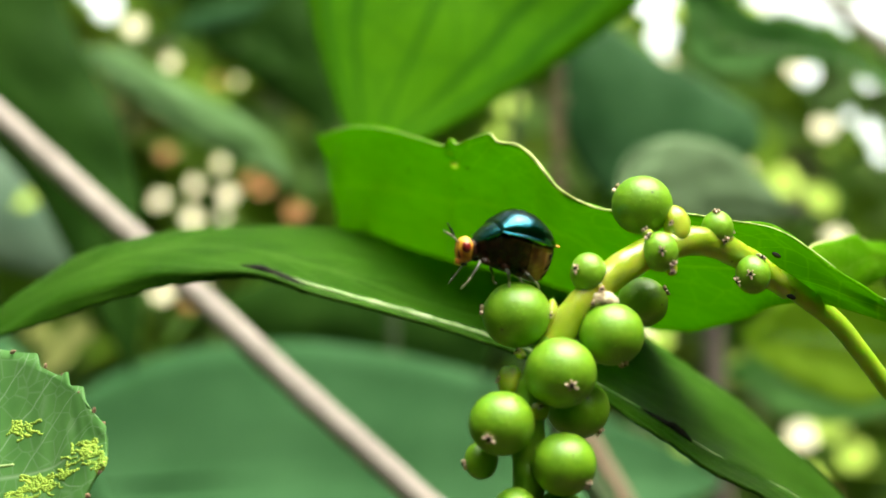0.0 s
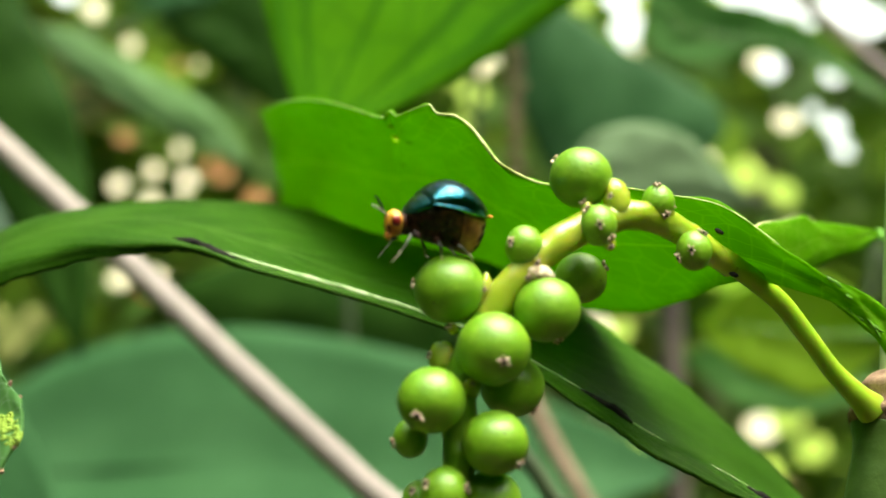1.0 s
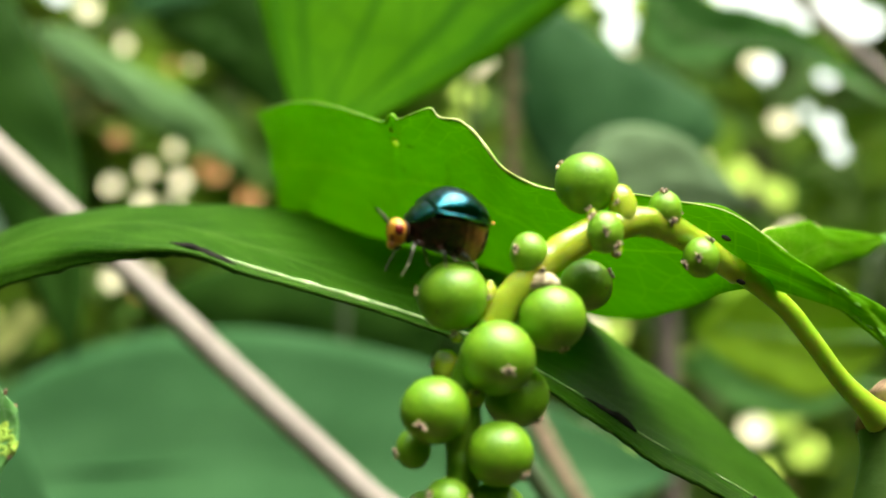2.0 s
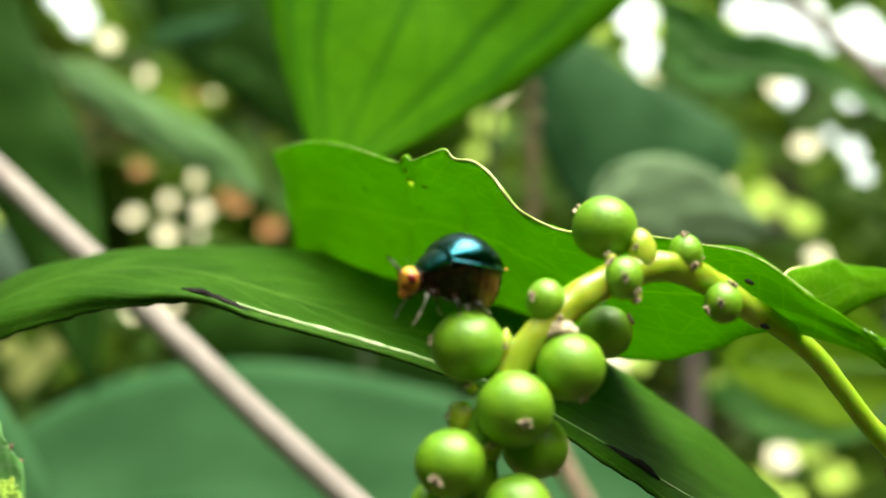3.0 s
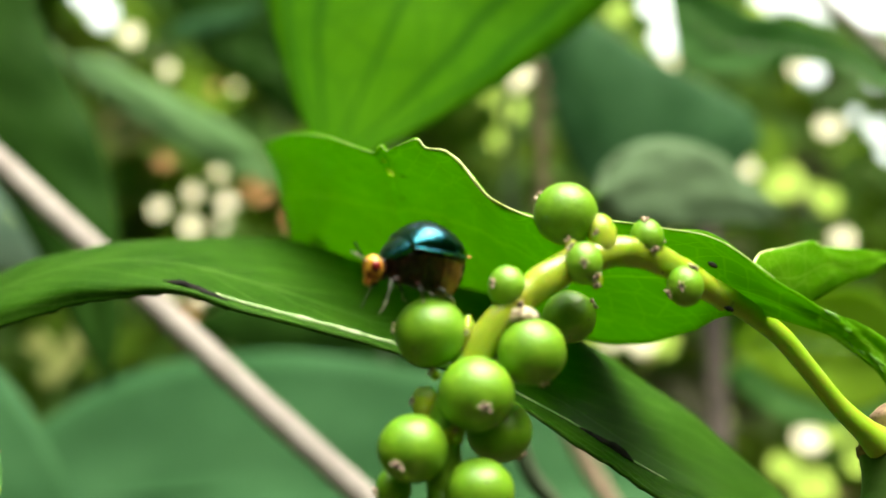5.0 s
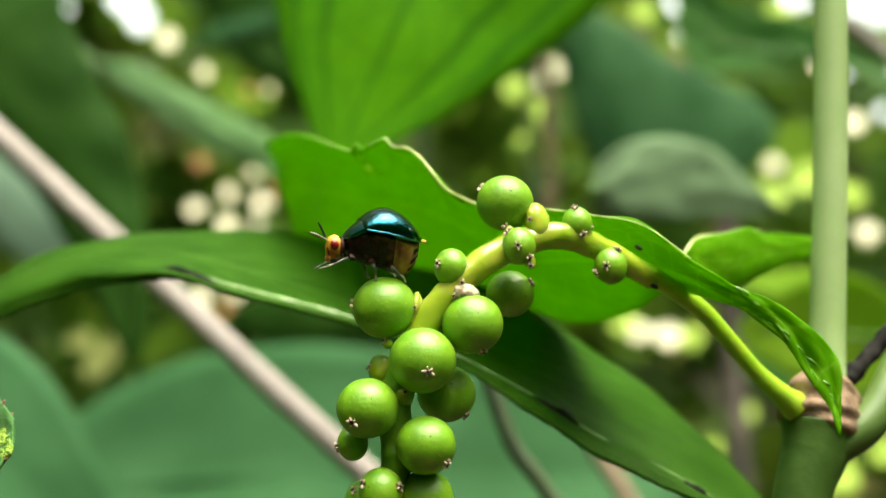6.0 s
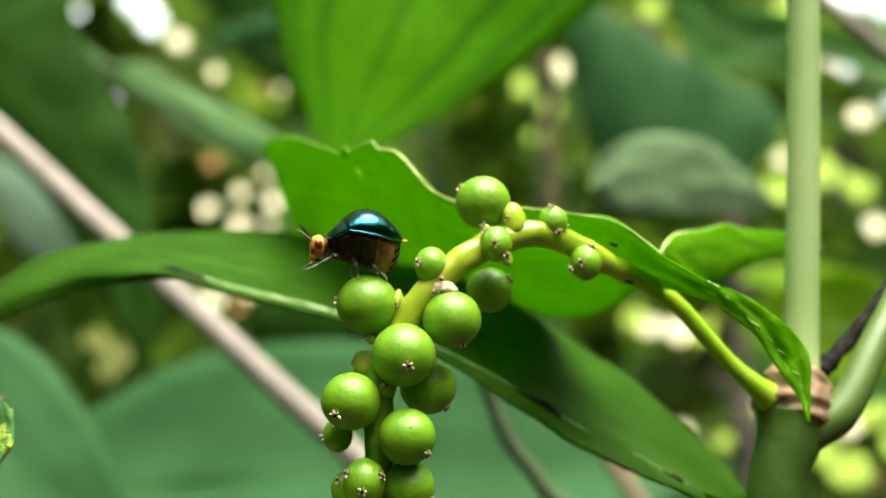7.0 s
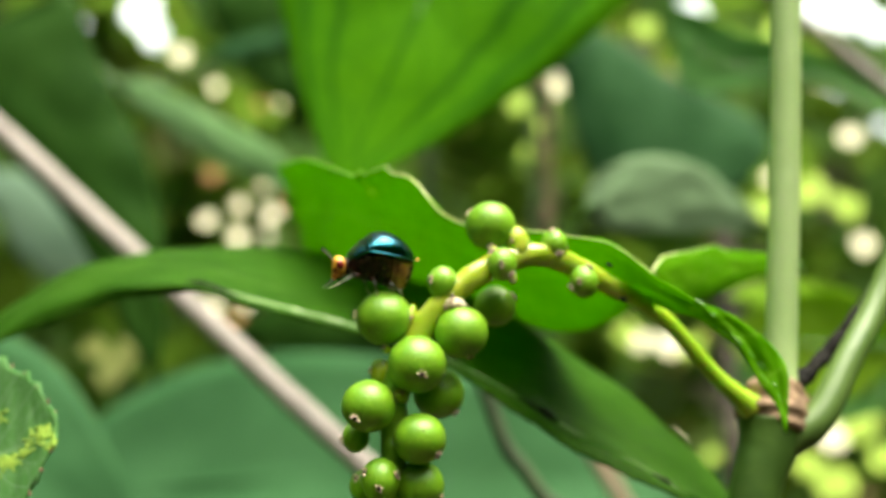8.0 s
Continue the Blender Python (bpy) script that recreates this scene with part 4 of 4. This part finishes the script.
def build_spike():
    ob = thing("pepper_spike", "arching spike of unripe green pepper berries", "fruit spike", V(42, 127, 6))
    low = [(5.4, 111.5, -16), (5.2, 111.5, -7.3), (5.2, 111.5, -3.3), (6.2, 111.6, 0.7), (6.4, 111.6, 4.0), (6.6, 111.6, 7.6), (7.8, 111.5, 10.7), (8.6, 111.4, 12.0)]
    part("rachis", tube([V(*p) for p in low], [0.0011, 0.0011, 0.0012, 0.0013, 0.0013, 0.0012, 0.0012], 90, 18, knobs=0.2), RACHIS_LOW, ob, "green fleshy axis")
    path = [(7.6, 111.5, 10.2), (8.8, 111.4, 12.4), (10, 111.3, 14.1), (13, 111.5, 16.9), (16.4, 112.2, 18.9), (20.2, 113.5, 19.8), (24.1, 116, 18.7), (28, 119.3, 16.7)]
    part("rachis", tube([V(*p) for p in path], [0.0011, 0.0012, 0.0012, 0.0012, 0.0012, 0.00115, 0.00105, 0.00088], 120, 20, knobs=0.09), RACHIS, ob, "yellow-green fleshy axis")
    ped = [(25.0, 116.6, 18.2), (28.4, 119.4, 16.8), (32.2, 121.7, 14.4), (34.6, 123.2, 11.9), (37.2, 125.0, 9.0), (39.4, 126.0, 7.0), (40.8, 126.8, 5.9)]
    part("peduncle", tube([V(*p) for p in ped], [0.0008, 0.00085, 0.00082, 0.00078, 0.0008, 0.0010, 0.0014], 80, 16), PEDUNCLE, ob, "yellow-green stalk")
    sm = stigma_mesh()
    berries = [
        (15.8, 113, 22.6, 2.35, (-0.8, 0.1, 0.6)), (5.8, 111, 14.1, 2.55, (-0.98, -0.1, 0.15)), (12.8, 111, 12.5, 2.45, (0.3, -0.2, -0.95)),
        (8.8, 109.5, 9.6, 2.65, (0.2, -0.85, -0.4)), (4.4, 109.2, 6.0, 2.42, (-0.4, -0.75, -0.45)), (8.8, 109.8, 3.0, 2.35, (0.75, -0.4, -0.7)),
        (10.4, 114, 7.3, 2.37, (0.6, -0.1, -0.75)), (15.9, 116, 15.5, 2.0, (0.85, -0.3, 0.4)), (1.5, 110, -4.45, 2.4, (-0.9, -0.2, -0.4)),
        (8.5, 112, -1.0, 2.25, (0.8, -0.2, -0.5)),
    ]
    for x, y, z, r, s in berries:
        add_berry(ob, V(x, y, z), r, [s], sm)
    small = [
        (11.3, 111, 17.1, 1.4, [(-0.7, -0.7, 0.15)]), (16.75, 111.2, 18.65, 1.36, [(-0.05, -0.9, -0.1), (-0.6, -0.3, 0.75), (0.6, -0.5, -0.8)]),
        (21.65, 113.9, 20.8, 1.25, [(-0.1, -0.5, 0.8), (0.3, -0.6, -0.75)]), (24.25, 114.3, 17.2, 1.35, [(-0.3, -0.9, -0.1), (0.4, -0.4, 0.85), (-0.9, -0.3, -0.4)]),
        (2.9, 112, 3.5, 1.25, [(-0.95, -0.3, -0.2)]), (5.2, 109.9, -0.5, 1.75, [(0, -0.9, -0.4), (0.8, -0.5, 0.2), (-0.7, -0.6, 0.4)]), (3.5, 112, -0.9, 1.3, [(-0.4, -0.8, 0.5)]),
        (6.5, 110.5, -5.7, 1.85, [(0.5, -0.8, 0.2)]),
    ]
    for x, y, z, r, ss in small:
        add_berry(ob, V(x, y, z), r, ss, sm, 1.12)
    # fleshy necks between berries and axis: place, half width and height, lean, way of the withered tip
    necks = [(18.3, 112.4, 20.75, 1.02, 1.7, -8, (-0.5, -0.85, 0.1)), (8.2, 110.9, 13.9, 0.62, 1.3, 14, (0.1, -1, 0.0)), (12.0, 110.6, 16.0, 0.5, 0.5, 0, (0.2, -0.9, -0.4)),
             (17.55, 111.9, 17.6, 0.5, 0.75, -20, (0.1, -0.7, -0.75)), (16.0, 111.7, 20.0, 0.5, 0.5, 0, (-0.5, -0.4, 0.75)), (12.3, 110.9, 14.9, 1.15, 0.9, 20, (-0.75, -0.75, -0.2)),
             (7.1, 111.0, 7.0, 0.9, 0.85, 0, (0.2, -0.9, 0.2)), (5.3, 112.4, 9.3, 1.0, 1.2, 0, (-0.8, -0.4, 0.1)), (22.0, 114.2, 20.1, 0.9, 0.9, 0, (0.9, -0.3, 0.5)),
             (6.0, 110.8, 11.2, 0.42, 0.42, 0, (-0.5, -0.8, 0.3))]
    for k, (x, y, z, wide, tall, lean, w) in enumerate(necks):
        c = V(x, y, z)
        bm = ball(c, wide * 0.001, wide * 0.001, tall * 0.001, Euler((0, radians(lean), 0)).to_matrix(), 22, 16)
        for v in bm.verts:
            v.co += (v.co - c) * 0.14 * noise.noise(v.co * 2200)
        col = part("collar", bm, SCAB if k == 5 else RACHIS, ob, "rough scabbed tan scar" if k == 5 else "", at=c)
        d = Vector(w).normalized()
        reach = 1 / math.sqrt((d.x ** 2 + d.y ** 2) / wide ** 2 + d.z ** 2 / tall ** 2)
        s = new("stigma", sm)
        s.parent = col
        s.matrix_basis = Matrix.Translation(d * reach * 0.00098) @ d.to_track_quat("Z", "Y").to_matrix().to_4x4() @ Matrix.Diagonal((0.75, 0.75, 1.3, 1))
    for x, y, z, a in [(26.9, 117.5, 19.2, 30), (28.1, 118.6, 16.0, 25), (31.2, 121.0, 16.3, 30), (23.1, 114.2, 16.9, 10)]:
        part("speck", ball(V(x, y, z), 0.00042, 0.0002, 0.0002, Euler((0, radians(a), 0)).to_matrix(), 10, 8), BLACK, ob, "small black scale")
    return ob


def add_berry(ob, c, r, ways, sm, tall=0.97):
    r *= 0.001
    bm = ball(c, r, r, r * tall, None, 32, 20)
    for v in bm.verts:
        d = (v.co - c).normalized()
        v.co += d * r * 0.018 * noise.noise(d * 1.7 + c * 900)
    b = part("berry", bm, BERRY, ob, at=c)
    for w in ways:
        d = Vector(w).normalized()
        s = new("stigma", sm)
        s.parent = b
        s.matrix_basis = Matrix.Translation(d * r * 0.995 / math.sqrt(d.x ** 2 + d.y ** 2 + (d.z / tall) ** 2)) @ d.to_track_quat("Z", "Y").to_matrix().to_4x4() @ pose(0, 0, 0, 0, 0, 40 * r * 1000) @ Matrix.Diagonal((0.75 + r * 230, 0.75 + r * 230, 1.3, 1))


build_spike()


def build_old_spike():
    ob = thing("old_spike", "withered brownish hanging spike of pepper flowers", "fruit spike", V(27.3, 330, 128))
    line = spline([V(27, 330, 128), V(27.3, 330, 109.1), V(28.1, 330, 94.4), V(28, 330, 81.2), V(27.7, 330, 66.9), V(26.5, 330, 51.5)], 40)
    part("rachis", tube(line, [0.0009, 0.0012, 0.0012, 0.001, 0.0007], 80, 12, knobs=0.3), STEM_OLIVE, ob)
    rng = random.Random(12)
    for k, p in enumerate(line[2:]):
        c = p + Vector((rng.uniform(-0.0011, 0.0011), -0.0006, 0))
        part("floret", ball(c, 0.0017, 0.0014, rng.uniform(0.0007, 0.0012), Euler((0, rng.uniform(-0.5, 0.5), 0)).to_matrix(), 12, 8), SPIKE_OLD, ob)
    part("stem", to_ground([(27, 330, 128), (22, 340, 150), (0, 420, 160), (-10, 500, 120)], 0.002), TWIG_DARK, ob)


build_old_spike()


# ---- stems behind ----
def stem(name, label, points, radii, material, **kw):
    ob = thing(name, label, name, V(*points[0]))
    part("stalk", tube([V(*p) for p in points], radii, 120, 16, **kw), material, ob)
    line = spline([V(*p) for p in points], 41)
    for k in (5, 11, 17, 23, 33):
        part("joint", tube([line[k - 1].lerp(line[k], 0.6), line[k], line[k].lerp(line[k + 1], 0.4)], [radii[0] * 1.01, radii[0] * 1.035, radii[0] * 1.01], 9, 16), material, ob, "slightly swollen joint")
    return ob


stem("twig", "straight slanting greyish tan stem", [(-159, 284, 148), (-93.6, 262, 86.3), (-75.8, 255, 69.7), (-54.4, 240, 49.7), (-38.5, 232, 34.9), (-21.4, 225, 18.6), (-3.4, 218, 1.7), (40, 205, -40), (120, 190, -200), (150, 190, -1055)], [0.0020] * 4, TWIG)
stem("twig", "dry brown slanting stem", [(29, 358, 29), (33.6, 357, 17.9), (38.7, 357, 7.7), (45, 357, -3.4), (64, 356, -38), (110, 418, -220), (120, 418, -1055)], [0.002] * 4, TWIG_DRY)
stem("twig", "grey slanting branch high up", [(40, 345, 172), (62, 343, 147.5), (93.6, 340, 116.6), (109.4, 340, 101.2), (125, 340, 86), (160, 341, 48), (200, 341, 0), (215, 341, -1055)], [0.0016] * 4, TWIG)
stem("sapling", "dark grey upright stem in shade", [(96, 520, 130), (94, 515, 40), (93.6, 512, -1), (92, 510, -200), (92, 510, -1055)], [0.0038] * 4, BARK)
stem("twig", "thin dark curved stem", [(12, 190, 18), (13.2, 190, 14.4), (16, 190, 6), (20, 190, 0), (30, 190, -20), (42, 190, -120), (46, 190, -1055)], [0.0011] * 4, TWIG_DARK)


# ---- beetle ----
def hull(x0, x1, upper, lower, wide, a0, a1, nx=30, na=22, power=0.85, bands=0.0):
    """Part of a body: sections along x between the upper and lower outlines (mm), swept from angle a0 to a1 (0: near margin, 180: far)."""
    bm = bmesh.new()
    rows = []
    for i in range(nx + 1):
        u = 0.5 - 0.5 * math.cos(math.pi * i / nx)
        x = x0 + (x1 - x0) * u
        hi, lo, w = interp(upper, x), interp(lower, x), interp(wide, x)
        if bands:
            w *= 1 + bands * math.cos(x * 2 * math.pi / 0.75)
        row = []
        for k in range(na + 1):
            a = radians(a0 + (a1 - a0) * k / na)
            c, s = math.cos(a), math.sin(a)
            row.append(bm.verts.new(V(x, 111 - w * c, lo + (hi - lo) * abs(s) ** power)))
        rows.append(row)
    for p, q in zip(rows, rows[1:]):
        for k in range(na):
            bm.faces.new((p[k], q[k], q[k + 1], p[k + 1]))
    bmesh.ops.remove_doubles(bm, verts=bm.verts, dist=1e-6)
    return bm


def build_beetle():
    shell, n, l, p = nodes_of("elytra_metal")
    t = noise_tex(n, l, 260, 4)
    r = ramp(n, [(0.3, (0.005, 0.06, 0.10)), (0.5, (0.009, 0.12, 0.15)), (0.7, (0.013, 0.19, 0.12))])
    l.new(t.outputs["Fac"], r.inputs["Fac"])
    l.new(r.outputs["Color"], p.inputs["Base Color"])
    p.inputs["Metallic"].default_value, p.inputs["Roughness"].default_value = 1.0, 0.05
    p.inputs["Coat Weight"].default_value, p.inputs["Coat Roughness"].default_value = 0.45, 0.03
    pits = noise_tex(n, l, 900, 7, 0.62)
    bump(n, l, p, pits.outputs["Fac"], 0.3, 0.0002)
    brown = plain("beetle_brown", [(0.35, (0.004, 0.002, 0.002)), (0.52, (0.018, 0.007, 0.004)), (0.68, (0.08, 0.026, 0.012))], 650, roughness=0.25, bump_by=0.0004, spec=0.25)
    tan = plain("beetle_tan", [(0.34, (0.07, 0.026, 0.009)), (0.5, (0.21, 0.08, 0.024)), (0.68, (0.38, 0.17, 0.055))], 900, roughness=0.35, bump_by=0.00004)
    orange = plain("beetle_orange", [(0.36, (0.36, 0.10, 0.01)), (0.5, (0.62, 0.27, 0.02)), (0.68, (0.72, 0.40, 0.05))], 900, roughness=0.4, bump_by=0.00004)
    red = plain("beetle_eye", [(0.3, (0.10, 0.004, 0.006)), (0.7, (0.26, 0.014, 0.014))], 900, roughness=0.3)
    pale = plain("beetle_pale", [(0.3, (0.14, 0.12, 0.09)), (0.7, (0.45, 0.41, 0.32))], 900, roughness=0.4)
    ob = thing("beetle", "shiny blue-green beetle with an orange head on a berry", "beetle", V(5.5, 111, 17.0))

    def B(x, y, z):
        return V(x, 111 + y, z)

    top = [(3.6, 20.9), (3.7, 21.12), (3.8, 21.28), (4.3, 21.7), (4.8, 21.97), (5.3, 22.1), (5.8, 22.1), (6.3, 21.98), (6.8, 21.76), (7.2, 21.5), (7.6, 21.17), (8.0, 20.77), (8.35, 20.32), (8.6, 19.92), (8.75, 19.65), (8.85, 19.45)]
    hem = [(3.6, 20.5), (4.3, 20.4), (5.44, 20.22), (6.56, 19.95), (7.67, 19.65), (8.85, 19.4)]
    wide = [(3.6, 1.6), (3.7, 1.9), (3.85, 2.06), (4.3, 2.22), (5.0, 2.4), (6.0, 2.45), (7.0, 2.3), (7.7, 1.95), (8.2, 1.5), (8.55, 0.98), (8.75, 0.55), (8.85, 0.05)]
    for a0, a1 in ((-4, 89.6), (90.4, 184)):
        part("elytron", hull(3.62, 8.85, top, hem, wide, a0, a1, 48, 26), shell, ob, "glossy metallic blue-green wing case")
    part("hem", tube([B(x, -interp(wide, x) * 1.005, interp(hem, x)) for x in (3.75, 4.0, 4.4, 5.0, 5.6, 6.2, 6.8, 7.4, 7.9, 8.3, 8.6)], [0.00008, 0.0001, 0.0001, 0.00006], 50, 8), shell, ob, "raised rim of the wing case")
    neck = [(2.3, 19.6), (2.8, 19.75), (3.5, 20.1), (4.1, 20.4)]
    neck_w = [(2.38, 0.5), (2.6, 1.15), (3.1, 1.5), (3.8, 1.8), (4.15, 1.9)]
    part("pronotum", hull(2.3, 3.8, [(2.3, 19.55), (2.4, 19.85), (2.6, 20.14), (2.9, 20.48), (3.2, 20.74), (3.5, 20.95), (3.7, 21.05), (3.8, 21.0)], neck, neck_w, -25, 205, 26, 26, power=0.72), shell, ob, "black-blue metallic shield")
    belly = [(2.4, 19.1), (2.7, 18.2), (3.64, 17.7), (4.6, 17.4), (5.44, 17.15), (6.3, 16.95)]
    roof = [(2.4, 19.6), (3.4, 20.15), (4.33, 20.45), (5.44, 20.3), (6.56, 19.98), (7.67, 19.62), (8.6, 19.4)]
    body_w = [(2.4, 0.4), (2.7, 1.1), (3.8, 1.75), (5.0, 2.15), (6.2, 2.2), (6.6, 2.15)]
    part("thorax", hull(2.4, 6.1, belly, roof, body_w, -6, 186, 32, 24, power=0.85), brown, ob, "dark brown chest")
    low = [(5.8, 17.15), (6.0, 17.08), (6.3, 16.9), (7.1, 16.6), (7.5, 16.65), (7.8, 16.9), (8.1, 17.3), (8.36, 17.8), (8.57, 18.8), (8.62, 19.2)]
    ab_w = [(6.0, 2.1), (6.6, 2.15), (7.4, 1.9), (8.0, 1.4), (8.4, 0.85), (8.62, 0.1)]
    ab = part("abdomen", hull(5.9, 8.62, low, roof, ab_w, -6, 186, 40, 24, power=0.85, bands=0.012), tan, ob, "orange-brown segmented belly")
    for x, w, a0, a1 in [(7.75, 0.75, 12, 21), (7.55, 0.85, 29, 39), (7.4, 0.85, 47, 57), (7.3, 0.8, 66, 76), (8.3, 0.22, 4, 84)]:
        part("dark_band", hull(x, x + w, [(p, q - 0.03) for p, q in low], roof, [(p, q * 1.02 + 0.01) for p, q in ab_w], a0, a1, 4, 12, power=0.85), BLACK, ab, "black belly band")
    part("tail_tip", ball(B(8.85, 0, 19.42), 0.00042, 0.0005, 0.00014, Euler((0, radians(3), 0)).to_matrix(), 16, 10), orange, ob, "orange tip")
    bm = ball(B(1.68, 0, 18.84), 0.00074, 0.00098, 0.00104, Euler((0, radians(-14), 0)).to_matrix(), 28, 20)
    for v in bm.verts:
        f = max(-1.0, min(1.0, (v.co.z - B(0, 0, 18.84).z) / 0.001))
        v.co.y = 0.111 + (v.co.y - 0.111) * (0.84 + 0.16 * f)
        v.co.x += 0.00016 * (f - abs(f) ** 2) - 0.00005 * noise.noise(v.co * 4200)
        v.co.z += 0.00006 * noise.noise(v.co * 3100)
    head = part("head", bm, orange, ob, "orange-yellow face")
    muzzle = ball(B(1.25, 0, 18.05), 0.00034, 0.0005, 0.00036, Euler((0, radians(30), 0)).to_matrix(), 18, 12)
    part("mouth", muzzle, orange, head, "paler yellow mouth")
    part("jaw", ball(B(1.5, 0, 17.86), 0.0004, 0.0006, 0.00016, Euler((0, radians(12), 0)).to_matrix(), 18, 12), BLACK, head, "black jaw")
    part("collar", ball(B(2.12, 0, 18.95), 0.0004, 0.00085, 0.0008, None, 20, 14), brown, ob, "dark brown neck")
    for s in (-1, 1):
        part("eye", ball(B(1.5, s * 0.76, 19.14), 0.00035, 0.00027, 0.00042, Euler((0, radians(-20), 0)).to_matrix(), 18, 14), red, head, "dark red eye")
        part("brow", ball(B(1.08, s * 0.42, 18.6), 0.00006, 0.0001, 0.00034, Euler((0, radians(-14), 0)).to_matrix(), 12, 8), BLACK, head, "black face mark")
        for x, z, r in ((2.9, 18.2, 0.34), (4.5, 17.85, 0.4), (5.9, 17.6, 0.4)):
            part("hip", ball(B(x, s * 1.15, z), r * 0.0011, r * 0.0011, r * 0.0008, Euler((0, radians(20), 0)).to_matrix(), 16, 12), brown, ob, "dark glossy hip")
    moving = []
    for s, mat, tip in ((-1, pale, (-0.45, -1.0, 20.3)), (1, BLACK, (0.2, 0.2, 20.8))):
        root = Vector((1.05, s * 0.28, 19.45))
        mid = root.lerp(Vector(tip), 0.5) + Vector((0, 0, 0.06))
        moving.append(part("antenna", tube([B(*root), B(*mid), B(*tip)], [0.00007, 0.00008, 0.00009, 0.00006], 24, 8, knobs=0.15), mat, ob, at=B(*root)))
    leg_dark = plain("beetle_leg", [(0.3, (0.02, 0.02, 0.018)), (0.7, (0.10, 0.10, 0.08))], 800, roughness=0.3)
    for s in (-1, 1):
        root = (2.6, s * 0.9, 18.15)
        leg = part("front_leg", tube([B(*root), B(2.2, s * 1.3, 17.7), B(1.75, s * 1.45, 17.05)], [0.00014, 0.0001, 0.00006], 24, 10), leg_dark, ob, at=B(*root))
        part("foot", tube([B(1.75, s * 1.45, 17.05), B(1.45, s * 1.45, 16.65), B(1.05, s * 1.35, 16.15)], [0.00006, 0.00009, 0.00005, 0.00008, 0.00004], 24, 8, knobs=0.5), pale if s < 0 else leg_dark, leg, "slender padded foot")
        moving.append(leg)
        mid_leg = part("middle_leg", tube([B(4.5, s * 1.2, 17.8), B(4.5, s * 1.75, 17.45), B(4.7, s * 1.6, 16.85)], [0.00016, 0.00013, 0.00009], 24, 10), leg_dark, ob)
        part("foot", tube([B(4.7, s * 1.6, 16.85), B(4.75, s * 1.6, 16.4), B(4.95, s * 1.4, 16.25)], [0.00008, 0.0001, 0.0001], 16, 8), pale, mid_leg, "pale padded foot")
        hind = part("hind_leg", tube([B(6.0, s * 1.2, 17.5), B(6.1, s * 1.9, 17.35), B(6.6, s * 1.8, 16.9)], [0.00016, 0.00014, 0.0001], 24, 10), leg_dark, ob)
        part("foot", tube([B(6.6, s * 1.8, 16.9), B(6.9, s * 1.8, 16.7), B(7.15, s * 1.5, 16.3)], [0.00009, 0.0001, 0.0001], 16, 8), pale, hind, "pale padded foot")
    return ob, moving


beetle, (antenna_near, antenna_far, leg_near, leg_far) = build_beetle()


def motions():
    # seconds, shift along x and z in mm, nod and turn in degrees
    rows = [(0.0, 0.0, 0.0, 0.0, 20), (1.0, -0.06, -0.03, -2.9, 21), (2.5, -0.16, -0.13, -4.9, 24), (3.5, -0.3, -0.09, -6.0, 28), (4.5, -0.27, -0.15, -6.8, 31),
            (5.8, 0.08, 0.08, -1.0, 20), (6.5, 0.09, 0.09, -0.5, 19), (7.0, 0.1, 0.07, -0.2, 19), (7.8, 0.03, 0.14, 2.0, 20), (8.0, 0.03, 0.01, -2.3, 22)]
    walk(beetle, [(t, pose(0.0055 + x * 0.001, 0.111, 1.067 + z * 0.001, 16, nod, yaw)) for t, x, z, nod, yaw in rows])
    swing = [(0.0, 0), (0.4, -28), (0.8, -14), (1.2, 12), (1.75, 0), (2.3, -16), (2.7, 10), (3.1, -8), (3.5, 18), (3.9, -4), (4.3, -14), (4.7, -22), (5.2, 0), (5.8, 24), (6.2, 38), (6.8, 32), (7.4, 24), (7.8, 30), (8.0, 28)]
    for leg, lag in ((leg_near, 1.0), (leg_far, 0.75)):
        home = leg.location.copy()
        walk(leg, [(t, Matrix.Translation(home) @ pose(0, 0, 0, 0, a * lag, 0)) for t, a in swing])
    flick = [(0.0, 0), (0.4, 8), (0.8, -4), (1.2, 4), (2.3, 12), (2.7, 4), (3.1, 10), (3.5, 6), (3.9, 14), (4.7, 4), (5.8, -10), (6.2, 0), (6.8, 6), (7.4, 0), (8.0, 10)]
    for feeler, lag in ((antenna_near, 1.0), (antenna_far, -0.8)):
        home = feeler.location.copy()
        walk(feeler, [(t, Matrix.Translation(home) @ pose(0, 0, 0, 0, a * lag, 0)) for t, a in flick])


motions()
